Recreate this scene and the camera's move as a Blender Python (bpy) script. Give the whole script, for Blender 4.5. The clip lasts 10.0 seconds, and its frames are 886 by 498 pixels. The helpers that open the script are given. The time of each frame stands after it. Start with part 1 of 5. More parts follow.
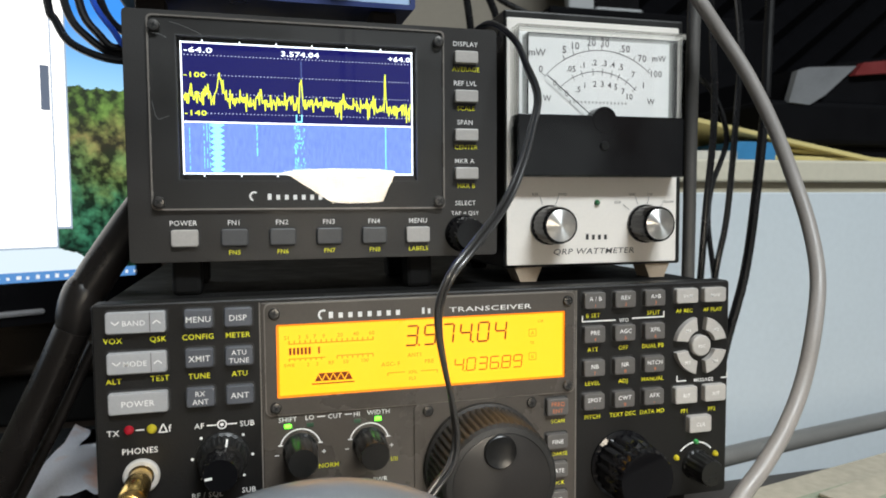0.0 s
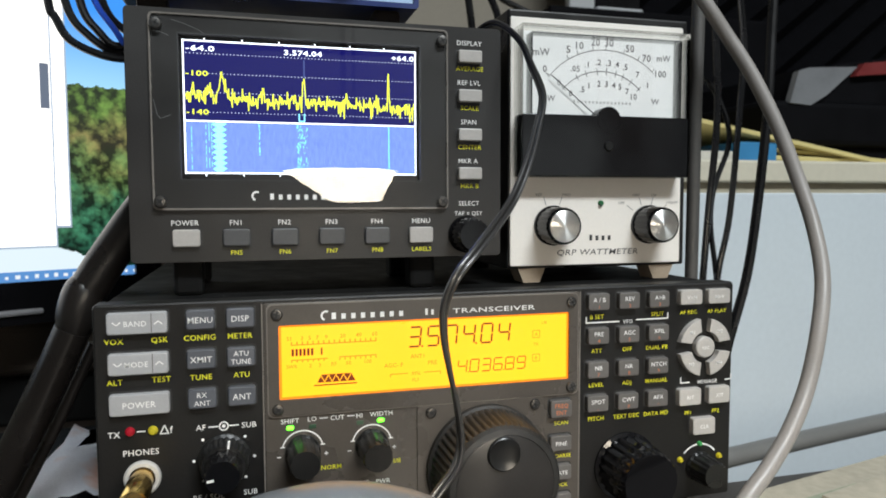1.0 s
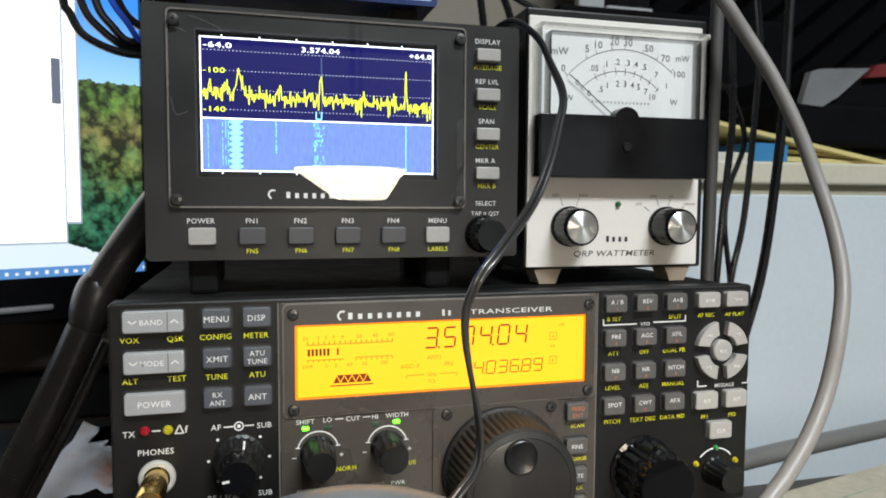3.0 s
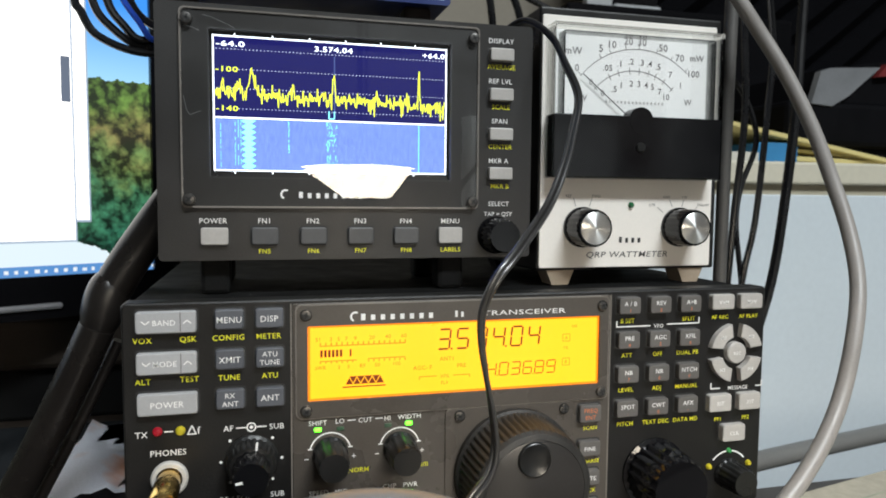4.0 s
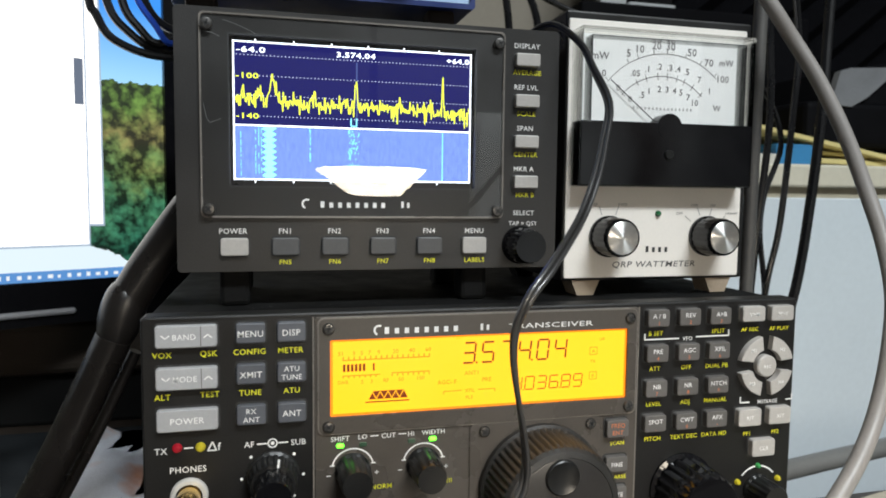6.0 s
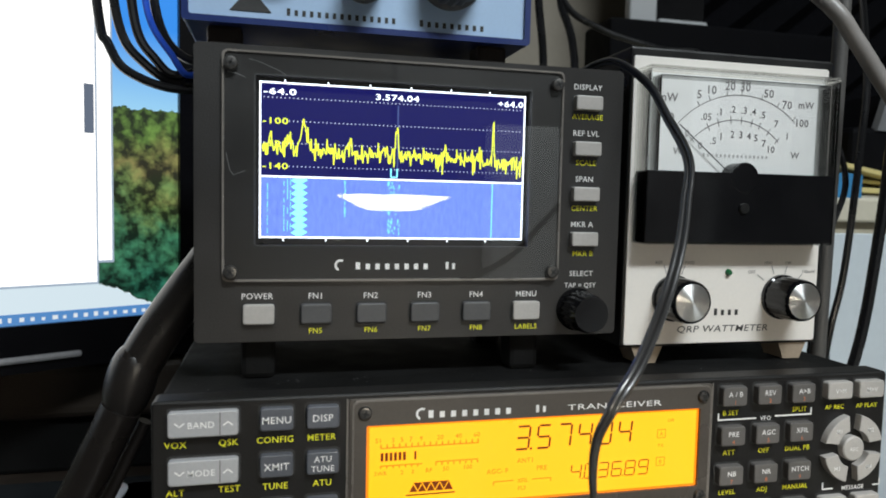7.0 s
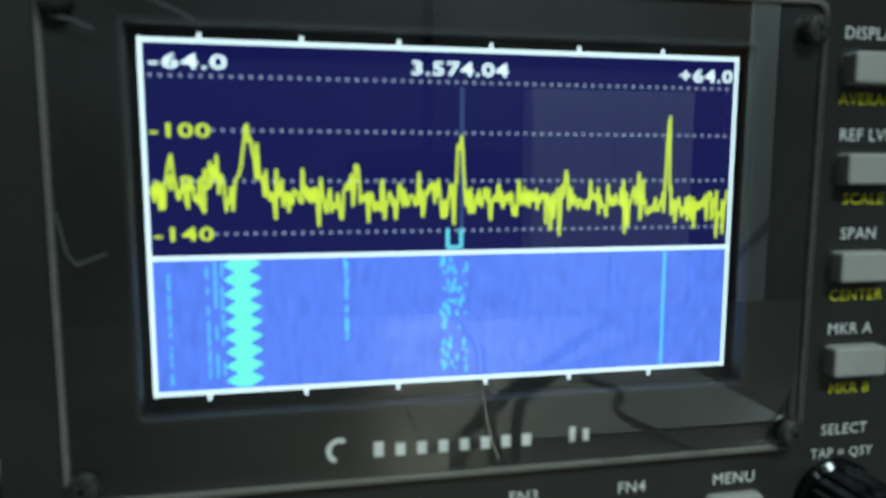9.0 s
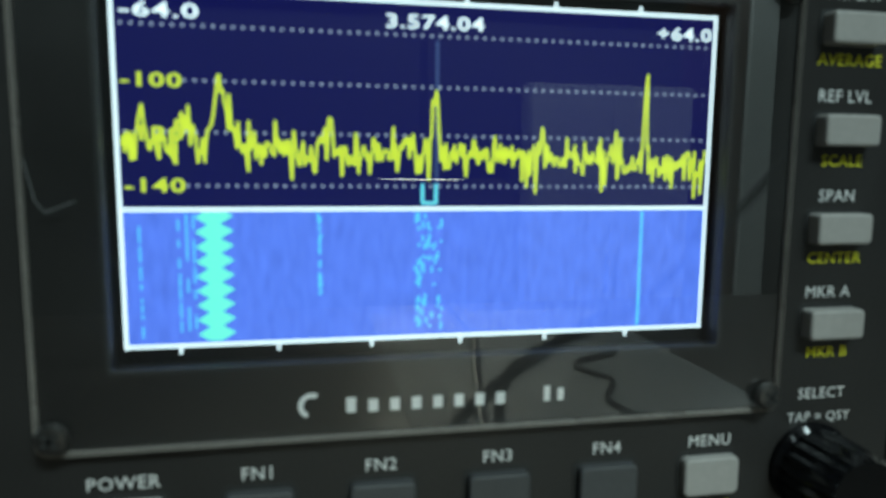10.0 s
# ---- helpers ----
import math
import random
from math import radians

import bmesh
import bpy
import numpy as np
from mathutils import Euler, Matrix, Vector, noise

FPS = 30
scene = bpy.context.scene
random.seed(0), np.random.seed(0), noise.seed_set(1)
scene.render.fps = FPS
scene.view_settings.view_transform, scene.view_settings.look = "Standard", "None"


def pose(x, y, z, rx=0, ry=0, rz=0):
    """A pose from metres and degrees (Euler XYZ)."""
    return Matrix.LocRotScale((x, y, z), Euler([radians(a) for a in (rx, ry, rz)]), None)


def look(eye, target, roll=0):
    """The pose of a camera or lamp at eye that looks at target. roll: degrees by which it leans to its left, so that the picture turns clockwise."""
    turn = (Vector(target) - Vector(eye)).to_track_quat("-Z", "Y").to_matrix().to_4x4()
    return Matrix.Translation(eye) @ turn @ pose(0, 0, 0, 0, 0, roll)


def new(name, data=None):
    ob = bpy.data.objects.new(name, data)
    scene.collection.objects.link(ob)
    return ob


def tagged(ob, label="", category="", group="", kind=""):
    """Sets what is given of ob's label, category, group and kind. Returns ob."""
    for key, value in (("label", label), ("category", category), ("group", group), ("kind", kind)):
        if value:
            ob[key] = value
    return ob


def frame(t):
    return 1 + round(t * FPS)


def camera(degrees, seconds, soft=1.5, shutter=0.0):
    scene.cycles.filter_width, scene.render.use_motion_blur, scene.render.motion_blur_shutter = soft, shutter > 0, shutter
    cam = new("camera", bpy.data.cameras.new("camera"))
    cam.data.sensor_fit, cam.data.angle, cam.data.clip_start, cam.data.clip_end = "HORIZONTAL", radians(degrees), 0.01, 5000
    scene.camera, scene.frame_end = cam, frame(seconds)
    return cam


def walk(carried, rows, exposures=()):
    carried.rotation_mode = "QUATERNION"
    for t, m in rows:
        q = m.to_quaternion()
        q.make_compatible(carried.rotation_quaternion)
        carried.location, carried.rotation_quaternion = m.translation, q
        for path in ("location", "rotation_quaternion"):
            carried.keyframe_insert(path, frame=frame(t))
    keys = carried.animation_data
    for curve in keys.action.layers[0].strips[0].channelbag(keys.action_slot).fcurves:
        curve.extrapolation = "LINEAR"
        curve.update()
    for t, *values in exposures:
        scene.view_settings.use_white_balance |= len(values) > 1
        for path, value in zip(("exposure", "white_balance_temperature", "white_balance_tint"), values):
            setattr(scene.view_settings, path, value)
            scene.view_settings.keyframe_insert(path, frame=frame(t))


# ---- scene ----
SOFT = 1.8
cam = camera(65.1, 10.0, soft=SOFT)
# the lens stays focused on the radios' fronts
cam.data.dof.use_dof, cam.data.dof.focus_distance, cam.data.dof.aperture_fstop = True, 0.29, 21.0
PATH = [
    (0, (-0.0672, -0.2781, 0.1542), (0.4493, 1.6498, 0.0259), -0.34),
    (0.5, (-0.0672, -0.2771, 0.1546), (0.4479, 1.6507, 0.0196), -0.31),
    (1, (-0.0689, -0.2756, 0.1547), (0.4531, 1.6507, 0.0239), -0.18),
    (1.5, (-0.0698, -0.2743, 0.1546), (0.4517, 1.6521, 0.0245), 0.03),
    (2, (-0.0709, -0.2732, 0.1550), (0.4503, 1.6532, 0.0227), 0.12),
    (3.5, (-0.0761, -0.2702, 0.1558), (0.4354, 1.6583, 0.0170), 0.44),
    (4, (-0.0776, -0.2687, 0.1566), (0.4283, 1.6609, 0.0134), 0.50),
    (4.5, (-0.0779, -0.2672, 0.1571), (0.4224, 1.6637, 0.0111), 0.43),
    (5, (-0.0798, -0.2659, 0.1569), (0.4196, 1.6653, 0.0119), 0.36),
    (6.3, (-0.0869, -0.2553, 0.1664), (0.3927, 1.6801, 0.0109), 0.89),
    (6.5, (-0.0909, -0.2517, 0.1705), (0.3748, 1.6873, 0.0184), 1.20),
    (7, (-0.0898, -0.2230, 0.1813), (0.3766, 1.7170, 0.0439), 1.27),
    (7.2, (-0.0873, -0.1908, 0.1811), (0.3699, 1.7535, 0.0765), 1.13),
    (7.5, (-0.0819, -0.1446, 0.1829), (0.3906, 1.7927, 0.0288), 0.32),
    (7.8, (-0.0726, -0.1143, 0.1873), (0.3178, 1.8346, -0.0353), -0.58),
    (8, (-0.0743, -0.1016, 0.1910), (0.2849, 1.8548, -0.0169), -1.01),
    (8.2, (-0.0734, -0.0971, 0.1990), (0.2790, 1.8561, -0.0471), -0.50),
    (8.5, (-0.0746, -0.0894, 0.2016), (0.2891, 1.8653, -0.0155), -0.62),
    (9, (-0.0718, -0.0839, 0.2026), (0.3040, 1.8660, -0.0355), 0.13),
    (9.5, (-0.0681, -0.0849, 0.2009), (0.3002, 1.8657, -0.0428), 0.17),
    (10, (-0.0680, -0.0848, 0.1962), (0.3121, 1.8627, -0.0541), 0.55),
]
EXPOSURES = [(0.0, 0.08, 6500, 10), (6.7, 0.08, 6500, 10), (7.1, -0.3, 6400, 8), (7.5, -0.65, 6200, 0), (8.0, -0.72, 5900, -10), (8.5, -0.75, 5800, -13), (10.0, -0.85, 5800, -13)]
walk(cam, [(t, look(eye, target, roll)) for t, eye, target, roll in PATH], EXPOSURES)

# ---- light ----
world = bpy.data.worlds.new("room_air")
world.use_nodes = True
world.node_tree.nodes["Background"].inputs[0].default_value = (0.5, 0.55, 0.62, 1)
world.node_tree.nodes["Background"].inputs[1].default_value = 0.012
scene.world = world


def area_lamp(name, eye, target, size_x, size_y, watts, colour):
    data = bpy.data.lights.new(name, "AREA")
    data.shape, data.size, data.size_y, data.energy, data.color = "RECTANGLE", size_x, size_y, watts, colour
    ob = new(name, data)
    ob.matrix_world = look(eye, target)
    return ob


CEILING_WATTS, LAMP_STRENGTH = 60.0, 19.0
area_lamp("ceiling_lamp", (0.40, -1.30, 1.68), (0.40, -1.25, 0.0), 0.9, 0.3, CEILING_WATTS, (0.90, 0.97, 1.0))

# ---- materials ----


def mat(name, colour, rough=0.5, metal=0.0, vary=0.12, grain=900.0, bump=0.0, blotch=40.0, spec=0.5, emit=None, power=0.0, coat=0.0, rough_vary=0.1, random=0.0):
    """Surface with variation at two scales: fine grain and broad smudges."""
    m = bpy.data.materials.new(name)
    m.use_nodes = True
    nt = m.node_tree
    bsdf = nt.nodes["Principled BSDF"]
    coord = nt.nodes.new("ShaderNodeTexCoord")
    fine, broad = nt.nodes.new("ShaderNodeTexNoise"), nt.nodes.new("ShaderNodeTexNoise")
    fine.inputs["Scale"].default_value, fine.inputs["Detail"].default_value = grain, 4
    broad.inputs["Scale"].default_value, broad.inputs["Detail"].default_value = blotch, 6
    for n in (fine, broad):
        nt.links.new(coord.outputs["Object"], n.inputs["Vector"])
    both = nt.nodes.new("ShaderNodeMath")
    both.operation = "ADD"
    nt.links.new(fine.outputs["Fac"], both.inputs[0])
    nt.links.new(broad.outputs["Fac"], both.inputs[1])
    ramp = nt.nodes.new("ShaderNodeMapRange")
    ramp.inputs["From Min"].default_value, ramp.inputs["From Max"].default_value = 0.6, 1.4
    ramp.inputs["To Min"].default_value, ramp.inputs["To Max"].default_value = 1 - vary, 1 + vary
    nt.links.new(both.outputs[0], ramp.inputs["Value"])
    value = ramp.outputs[0]
    if random:
        info = nt.nodes.new("ShaderNodeObjectInfo")
        span = nt.nodes.new("ShaderNodeMapRange")
        span.inputs["To Min"].default_value, span.inputs["To Max"].default_value = 1 - random, 1 + random
        nt.links.new(info.outputs["Random"], span.inputs["Value"])
        times = nt.nodes.new("ShaderNodeMath")
        times.operation = "MULTIPLY"
        nt.links.new(value, times.inputs[0])
        nt.links.new(span.outputs[0], times.inputs[1])
        value = times.outputs[0]
    mix = nt.nodes.new("ShaderNodeVectorMath")
    mix.operation = "SCALE"
    mix.inputs[0].default_value = colour
    nt.links.new(value, mix.inputs["Scale"])
    nt.links.new(mix.outputs[0], bsdf.inputs["Base Color"])
    rmap = nt.nodes.new("ShaderNodeMapRange")
    rmap.inputs["From Min"].default_value, rmap.inputs["From Max"].default_value = 0.3, 0.7
    rmap.inputs["To Min"].default_value, rmap.inputs["To Max"].default_value = max(0.02, rough - rough_vary), min(1.0, rough + rough_vary)
    nt.links.new(broad.outputs["Fac"], rmap.inputs["Value"])
    nt.links.new(rmap.outputs[0], bsdf.inputs["Roughness"])
    bsdf.inputs["Metallic"].default_value = metal
    bsdf.inputs["Specular IOR Level"].default_value = spec
    bsdf.inputs["Coat Weight"].default_value = coat
    bsdf.inputs["Coat Roughness"].default_value = 0.05
    if bump:
        b = nt.nodes.new("ShaderNodeBump")
        b.inputs["Strength"].default_value, b.inputs["Distance"].default_value = bump, 0.0003
        nt.links.new(fine.outputs["Fac"], b.inputs["Height"])
        nt.links.new(b.outputs[0], bsdf.inputs["Normal"])
    if emit:
        bsdf.inputs["Emission Color"].default_value = (*emit, 1)
        bsdf.inputs["Emission Strength"].default_value = power
    return m


def glow(name, colour, power):
    """A lit area of a display."""
    m = bpy.data.materials.new(name)
    m.use_nodes = True
    b = m.node_tree.nodes["Principled BSDF"]
    b.inputs["Base Color"].default_value = (0.01, 0.01, 0.01, 1)
    b.inputs["Roughness"].default_value = 0.4
    b.inputs["Specular IOR Level"].default_value = 0.2
    b.inputs["Emission Color"].default_value = (*colour, 1)
    b.inputs["Emission Strength"].default_value = power
    return m


def clear(name, ior=1.5, tint=(1, 1, 1), rough=0.0):
    """Thin clear plastic: see-through, with gloss by the angle."""
    m = bpy.data.materials.new(name)
    m.use_nodes = True
    nt = m.node_tree
    nt.nodes.remove(nt.nodes["Principled BSDF"])
    out = nt.nodes["Material Output"]
    tr, gl, fr, mx = (nt.nodes.new(k) for k in ("ShaderNodeBsdfTransparent", "ShaderNodeBsdfGlossy", "ShaderNodeFresnel", "ShaderNodeMixShader"))
    tr.inputs[0].default_value = (*tint, 1)
    gl.inputs["Roughness"].default_value = rough
    fr.inputs[0].default_value = ior
    nt.links.new(fr.outputs[0], mx.inputs[0])
    nt.links.new(tr.outputs[0], mx.inputs[1])
    nt.links.new(gl.outputs[0], mx.inputs[2])
    nt.links.new(mx.outputs[0], out.inputs[0])
    return m


PAINT = mat("textured_dark_paint", (0.0105, 0.0100, 0.0098), 0.42, spec=0.4, bump=0.25, grain=1500, vary=0.25, blotch=30)
ANALYZER_PAINT = mat("charcoal_paint", (0.027, 0.0255, 0.0245), 0.40, spec=0.5, bump=0.25, grain=1500, vary=0.2, blotch=25)
BEZEL = mat("bezel_plastic", (0.080, 0.069, 0.059), 0.30, vary=0.12, grain=1200, blotch=30, bump=0.05)
UNDERLAY = mat("overlay_print", (0.018, 0.0172, 0.0165), 0.45, vary=0.1)
TOP_PAINT = mat("dusty_top_paint", (0.007, 0.007, 0.007), 0.7, spec=0.15, bump=0.4, grain=1100, vary=0.6, blotch=60)
BLACK = mat("black_plastic", (0.010, 0.010, 0.010), 0.35, bump=0.1, grain=1200, vary=0.3)
GLOSS_BLACK = mat("glossy_black", (0.005, 0.005, 0.006), 0.14, vary=0.2, rough_vary=0.06)
RUBBER = mat("black_rubber", (0.005, 0.005, 0.005), 0.7, spec=0.15, bump=0.3, vary=0.3)
KEY_LIGHT = mat("light_grey_key", (0.40, 0.40, 0.41), 0.42, vary=0.08, random=0.05)
KEY_PALE = mat("pale_grey_key", (0.45, 0.425, 0.40), 0.42, vary=0.08, random=0.05)
KEY_SLATE = mat("slate_key", (0.095, 0.10, 0.115), 0.4, vary=0.1, random=0.08)
KEY_BROWN = mat("warm_grey_key", (0.12, 0.112, 0.106), 0.42, vary=0.1, random=0.08)
KEY_DARK = mat("dark_grey_key", (0.075, 0.075, 0.078), 0.42, vary=0.1, random=0.06)
WHITE_INK = mat("white_ink", (0.86, 0.85, 0.83), 0.6, vary=0.1)
YELLOW_INK = mat("yellow_ink", (0.86, 0.83, 0.03), 0.6, vary=0.1)
ORANGE_INK = mat("orange_ink", (0.65, 0.20, 0.08), 0.6, vary=0.1)
GREY_INK = mat("grey_ink", (0.20, 0.19, 0.19), 0.6, vary=0.15)
BLACK_INK = mat("black_ink", (0.03, 0.03, 0.03), 0.6, vary=0.15)
STEEL = mat("screw_steel", (0.11, 0.105, 0.10), 0.32, 0.8, vary=0.3)
CHROME = mat("bright_metal", (0.75, 0.74, 0.72), 0.25, 1.0, vary=0.1)
GOLD = mat("gold_plate", (0.72, 0.50, 0.17), 0.24, 1.0, vary=0.2)
IVORY = mat("ivory_enamel", (0.81, 0.765, 0.71), 0.38, vary=0.03, grain=700, blotch=20)
CARD = mat("meter_card", (0.82, 0.82, 0.80), 0.6, vary=0.03)
CLEAR = clear("clear_plastic", 1.42)
COVER = clear("display_cover", 1.52)


def brushed_metal():
    """Turned aluminium: fine rings and a slight fan of sheen."""
    m = mat("turned_aluminium", (0.86, 0.85, 0.83), 0.40, 1.0, vary=0.08)
    m.node_tree.nodes["Principled BSDF"].inputs["Anisotropic"].default_value = 0.85
    m.node_tree.nodes["Principled BSDF"].inputs["Anisotropic Rotation"].default_value = 0.25
    tan = m.node_tree.nodes.new("ShaderNodeTangent")
    tan.direction_type, tan.axis = "RADIAL", "Y"
    m.node_tree.links.new(tan.outputs[0], m.node_tree.nodes["Principled BSDF"].inputs["Tangent"])
    return m


ALUMINIUM = brushed_metal()

# ---- building helpers (millimetres; x right, y away, z up) ----


def thing(name, at, label, category, group="", kind="", turn=0.0):
    ob = new(name)
    ob.empty_display_size = 0.01
    ob.matrix_world = Matrix.Translation(Vector(at) / 1000) @ Matrix.Rotation(radians(turn), 4, "Z")
    return tagged(ob, label, category, group, kind)


def part(name, bm, material, parent, label="", smooth=False):
    """Links bm, in millimetres of the place, as one mesh under parent."""
    top = parent
    while top.parent:
        top = top.parent
    bmesh.ops.recalc_face_normals(bm, faces=bm.faces)
    bm.transform(top.matrix_basis.inverted() @ Matrix.Scale(0.001, 4))
    mesh = bpy.data.meshes.new(name)
    bm.to_mesh(mesh)
    bm.free()
    mesh.materials.append(material)
    if smooth:
        mesh.shade_smooth()
        mesh.set_sharp_from_angle(angle=radians(35))
    ob = new(name, mesh)
    ob.parent = parent
    return tagged(ob, label)


def lone(name, bm, material, label, category, group="", kind="", smooth=False, base=(0, 0, 0)):
    """A thing that is one single mesh."""
    bmesh.ops.recalc_face_normals(bm, faces=bm.faces)
    bm.transform(Matrix.Scale(0.001, 4) @ Matrix.Translation(-Vector(base)))
    mesh = bpy.data.meshes.new(name)
    bm.to_mesh(mesh)
    bm.free()
    mesh.materials.append(material)
    if smooth:
        mesh.shade_smooth()
        mesh.set_sharp_from_angle(angle=radians(35))
    ob = new(name, mesh)
    ob.location = Vector(base) / 1000
    return tagged(ob, label, category, group, kind)


def box(x0, x1, y0, y1, z0, z1, bev=0.0, seg=2, bm=None):
    bm = bm or bmesh.new()
    made = bmesh.ops.create_cube(bm, size=1)["verts"]
    for v in made:
        v.co = Vector((x0 + (v.co.x + 0.5) * (x1 - x0), y0 + (v.co.y + 0.5) * (y1 - y0), z0 + (v.co.z + 0.5) * (z1 - z0)))
    if bev:
        edges = {e for v in made for e in v.link_edges}
        bmesh.ops.bevel(bm, geom=list(edges), offset=bev, segments=seg, affect="EDGES", profile=0.5)
    return bm


def rounded(x0, x1, z0, z1, r, n=4):
    pts = []
    for cx, cz, a in ((x1 - r, z1 - r, 0), (x0 + r, z1 - r, 90), (x0 + r, z0 + r, 180), (x1 - r, z0 + r, 270)):
        for k in range(n + 1):
            t = radians(a + 90 * k / n)
            pts.append((cx + r * math.cos(t), cz + r * math.sin(t)))
    return pts


def prism(pts, y0, y1, chamfer=0.0, bm=None):
    """An outline in x and z, with its front at y0 and its back at y1; the front edge is eased."""
    bm = bm or bmesh.new()
    cx, cz = sum(p[0] for p in pts) / len(pts), sum(p[1] for p in pts) / len(pts)
    w, h = max(p[0] for p in pts) - min(p[0] for p in pts), max(p[1] for p in pts) - min(p[1] for p in pts)
    rings = [(y0, 2 * chamfer), (y0 + 0.3 * chamfer, 0.6 * chamfer), (y0 + chamfer, 0.0), (y1, 0.0)] if chamfer else [(y0, 0.0), (y1, 0.0)]
    loops = [[bm.verts.new((cx + (x - cx) * (1 - c / w), y, cz + (z - cz) * (1 - c / h))) for x, z in pts] for y, c in rings]
    for a, b in zip(loops, loops[1:]):
        for k in range(len(pts)):
            bm.faces.new((a[k], a[k - 1], b[k - 1], b[k]))
    bm.faces.new(loops[0])
    bm.faces.new(loops[-1][::-1])
    return bm


def ring_plate(outer, inner, y0, y1):
    bm = bmesh.new()
    loops = [[bm.verts.new((x, y, z)) for x, z in pts] for pts, y in ((outer, y0), (inner, y0), (inner, y1), (outer, y1))]
    for a, b in zip(loops, loops[1:] + loops[:1]):
        for k in range(len(outer)):
            bm.faces.new((a[k], a[k - 1], b[k - 1], b[k]))
    return bm


def lathe(profile, cx, cz, n=32, ribs=0, depth=0.0, rib_from=0.0, rib_to=0.0, bm=None):
    """Turns (radius, y) rows about an axis along y; ribs grip the rows between rib_from and rib_to."""
    bm = bm or bmesh.new()
    loops = []
    for r, y in profile:
        if r < 1e-6:
            loops.append([bm.verts.new((cx, y, cz))])
            continue
        row = []
        for k in range(n):
            a = 2 * math.pi * k / n
            rr = r
            if ribs and rib_from <= y <= rib_to:
                rr -= depth * (0.5 + 0.5 * math.cos(ribs * a)) ** 1.5
            row.append(bm.verts.new((cx + rr * math.cos(a), y, cz + rr * math.sin(a))))
        loops.append(row)
    for a, b in zip(loops, loops[1:]):
        if len(a) == 1 and len(b) == 1:
            continue
        for k in range(n):
            if len(a) == 1:
                bm.faces.new((a[0], b[k - 1], b[k]))
            elif len(b) == 1:
                bm.faces.new((a[k], a[k - 1], b[0]))
            else:
                bm.faces.new((a[k], a[k - 1], b[k - 1], b[k]))
    for loop in (loops[0], loops[-1]):
        if len(loop) > 1:
            bm.faces.new(loop)
    return bm


def smooth_line(points, steps=8):
    pts = [Vector(p) for p in points]
    pts = [2 * pts[0] - pts[1], *pts, 2 * pts[-1] - pts[-2]]
    out = []
    for a, b, c, d in zip(pts, pts[1:], pts[2:], pts[3:]):
        for k in range(steps):
            t = k / steps
            out.append(0.5 * (2 * b + (c - a) * t + (2 * a - 5 * b + 4 * c - d) * t * t + (3 * b - a - 3 * c + d) * t ** 3))
    return out + [pts[-2]]


def tube(points, r, n=12, steps=8, bm=None, offset=0.0, spin=0.0):
    """A round cable through the points; r may be a function of the way along (0 to 1)."""
    bm = bm or bmesh.new()
    line = smooth_line(points, steps) if steps else [Vector(p) for p in points]
    up, loops = Vector((0.3, 0.2, 1)), []
    for k, p in enumerate(line):
        ahead = (line[min(k + 1, len(line) - 1)] - line[max(k - 1, 0)]).normalized()
        up = (up - ahead * up.dot(ahead)).normalized()
        side = ahead.cross(up)
        rr = r(k / (len(line) - 1)) if callable(r) else r
        mid = p + offset * (math.cos(spin * k) * side + math.sin(spin * k) * up)
        loops.append([bm.verts.new(mid + rr * (math.cos(2 * math.pi * j / n) * side + math.sin(2 * math.pi * j / n) * up)) for j in range(n)])
    for a, b in zip(loops, loops[1:]):
        for j in range(n):
            bm.faces.new((a[j], a[j - 1], b[j - 1], b[j]))
    bm.faces.new(loops[0])
    bm.faces.new(loops[-1])
    return bm


LETTERS = {}


def lettering(text, cx, cz, height, y, width=0.0, lean=0.0, bold=0.006, turn=0.0, bm=None):
    """Flat letters that face -y, centred at cx, cz; height is that of a capital."""
    bm = bm or bmesh.new()
    if (text, bold) not in LETTERS:
        curve = bpy.data.curves.new("lettering", "FONT")
        curve.body, curve.size, curve.resolution_u, curve.offset, curve.space_character = text, 1.0, 2, bold, 1.07
        ob = bpy.data.objects.new("lettering", curve)
        scene.collection.objects.link(ob)
        bpy.context.view_layer.update()
        mesh = bpy.data.meshes.new_from_object(ob.evaluated_get(bpy.context.evaluated_depsgraph_get()))
        LETTERS[text, bold] = ([v.co.copy() for v in mesh.vertices], [tuple(p.vertices) for p in mesh.polygons])
        bpy.data.objects.remove(ob)
        bpy.data.curves.remove(curve)
        bpy.data.meshes.remove(mesh)
    cos, polys = LETTERS[text, bold]
    x0, x1 = min(c.x for c in cos), max(c.x for c in cos)
    cap = 0.78
    s = height / cap
    sx = width / (x1 - x0) if width else s
    ca, sa = math.cos(radians(turn)), math.sin(radians(turn))
    made = []
    for c in cos:
        px, pz = (c.x - (x0 + x1) / 2) * sx + lean * (c.y - cap / 2) * s, (c.y - cap / 2) * s
        made.append(bm.verts.new((cx + px * ca - pz * sa, y, cz + px * sa + pz * ca)))
    for p in polys:
        try:
            bm.faces.new([made[k] for k in p])
        except ValueError:
            pass
    return bm


def strip(a, b, w, y, bm=None):
    """A flat line from a to b in x and z, w wide."""
    bm = bm or bmesh.new()
    d = Vector((b[0] - a[0], b[1] - a[1]))
    n = Vector((-d.y, d.x)).normalized() * w / 2
    bm.faces.new([bm.verts.new((px + sx * n.x, y, pz + sx * n.y)) for (px, pz), sx in ((a, -1), (b, -1), (b, 1), (a, 1))])
    return bm


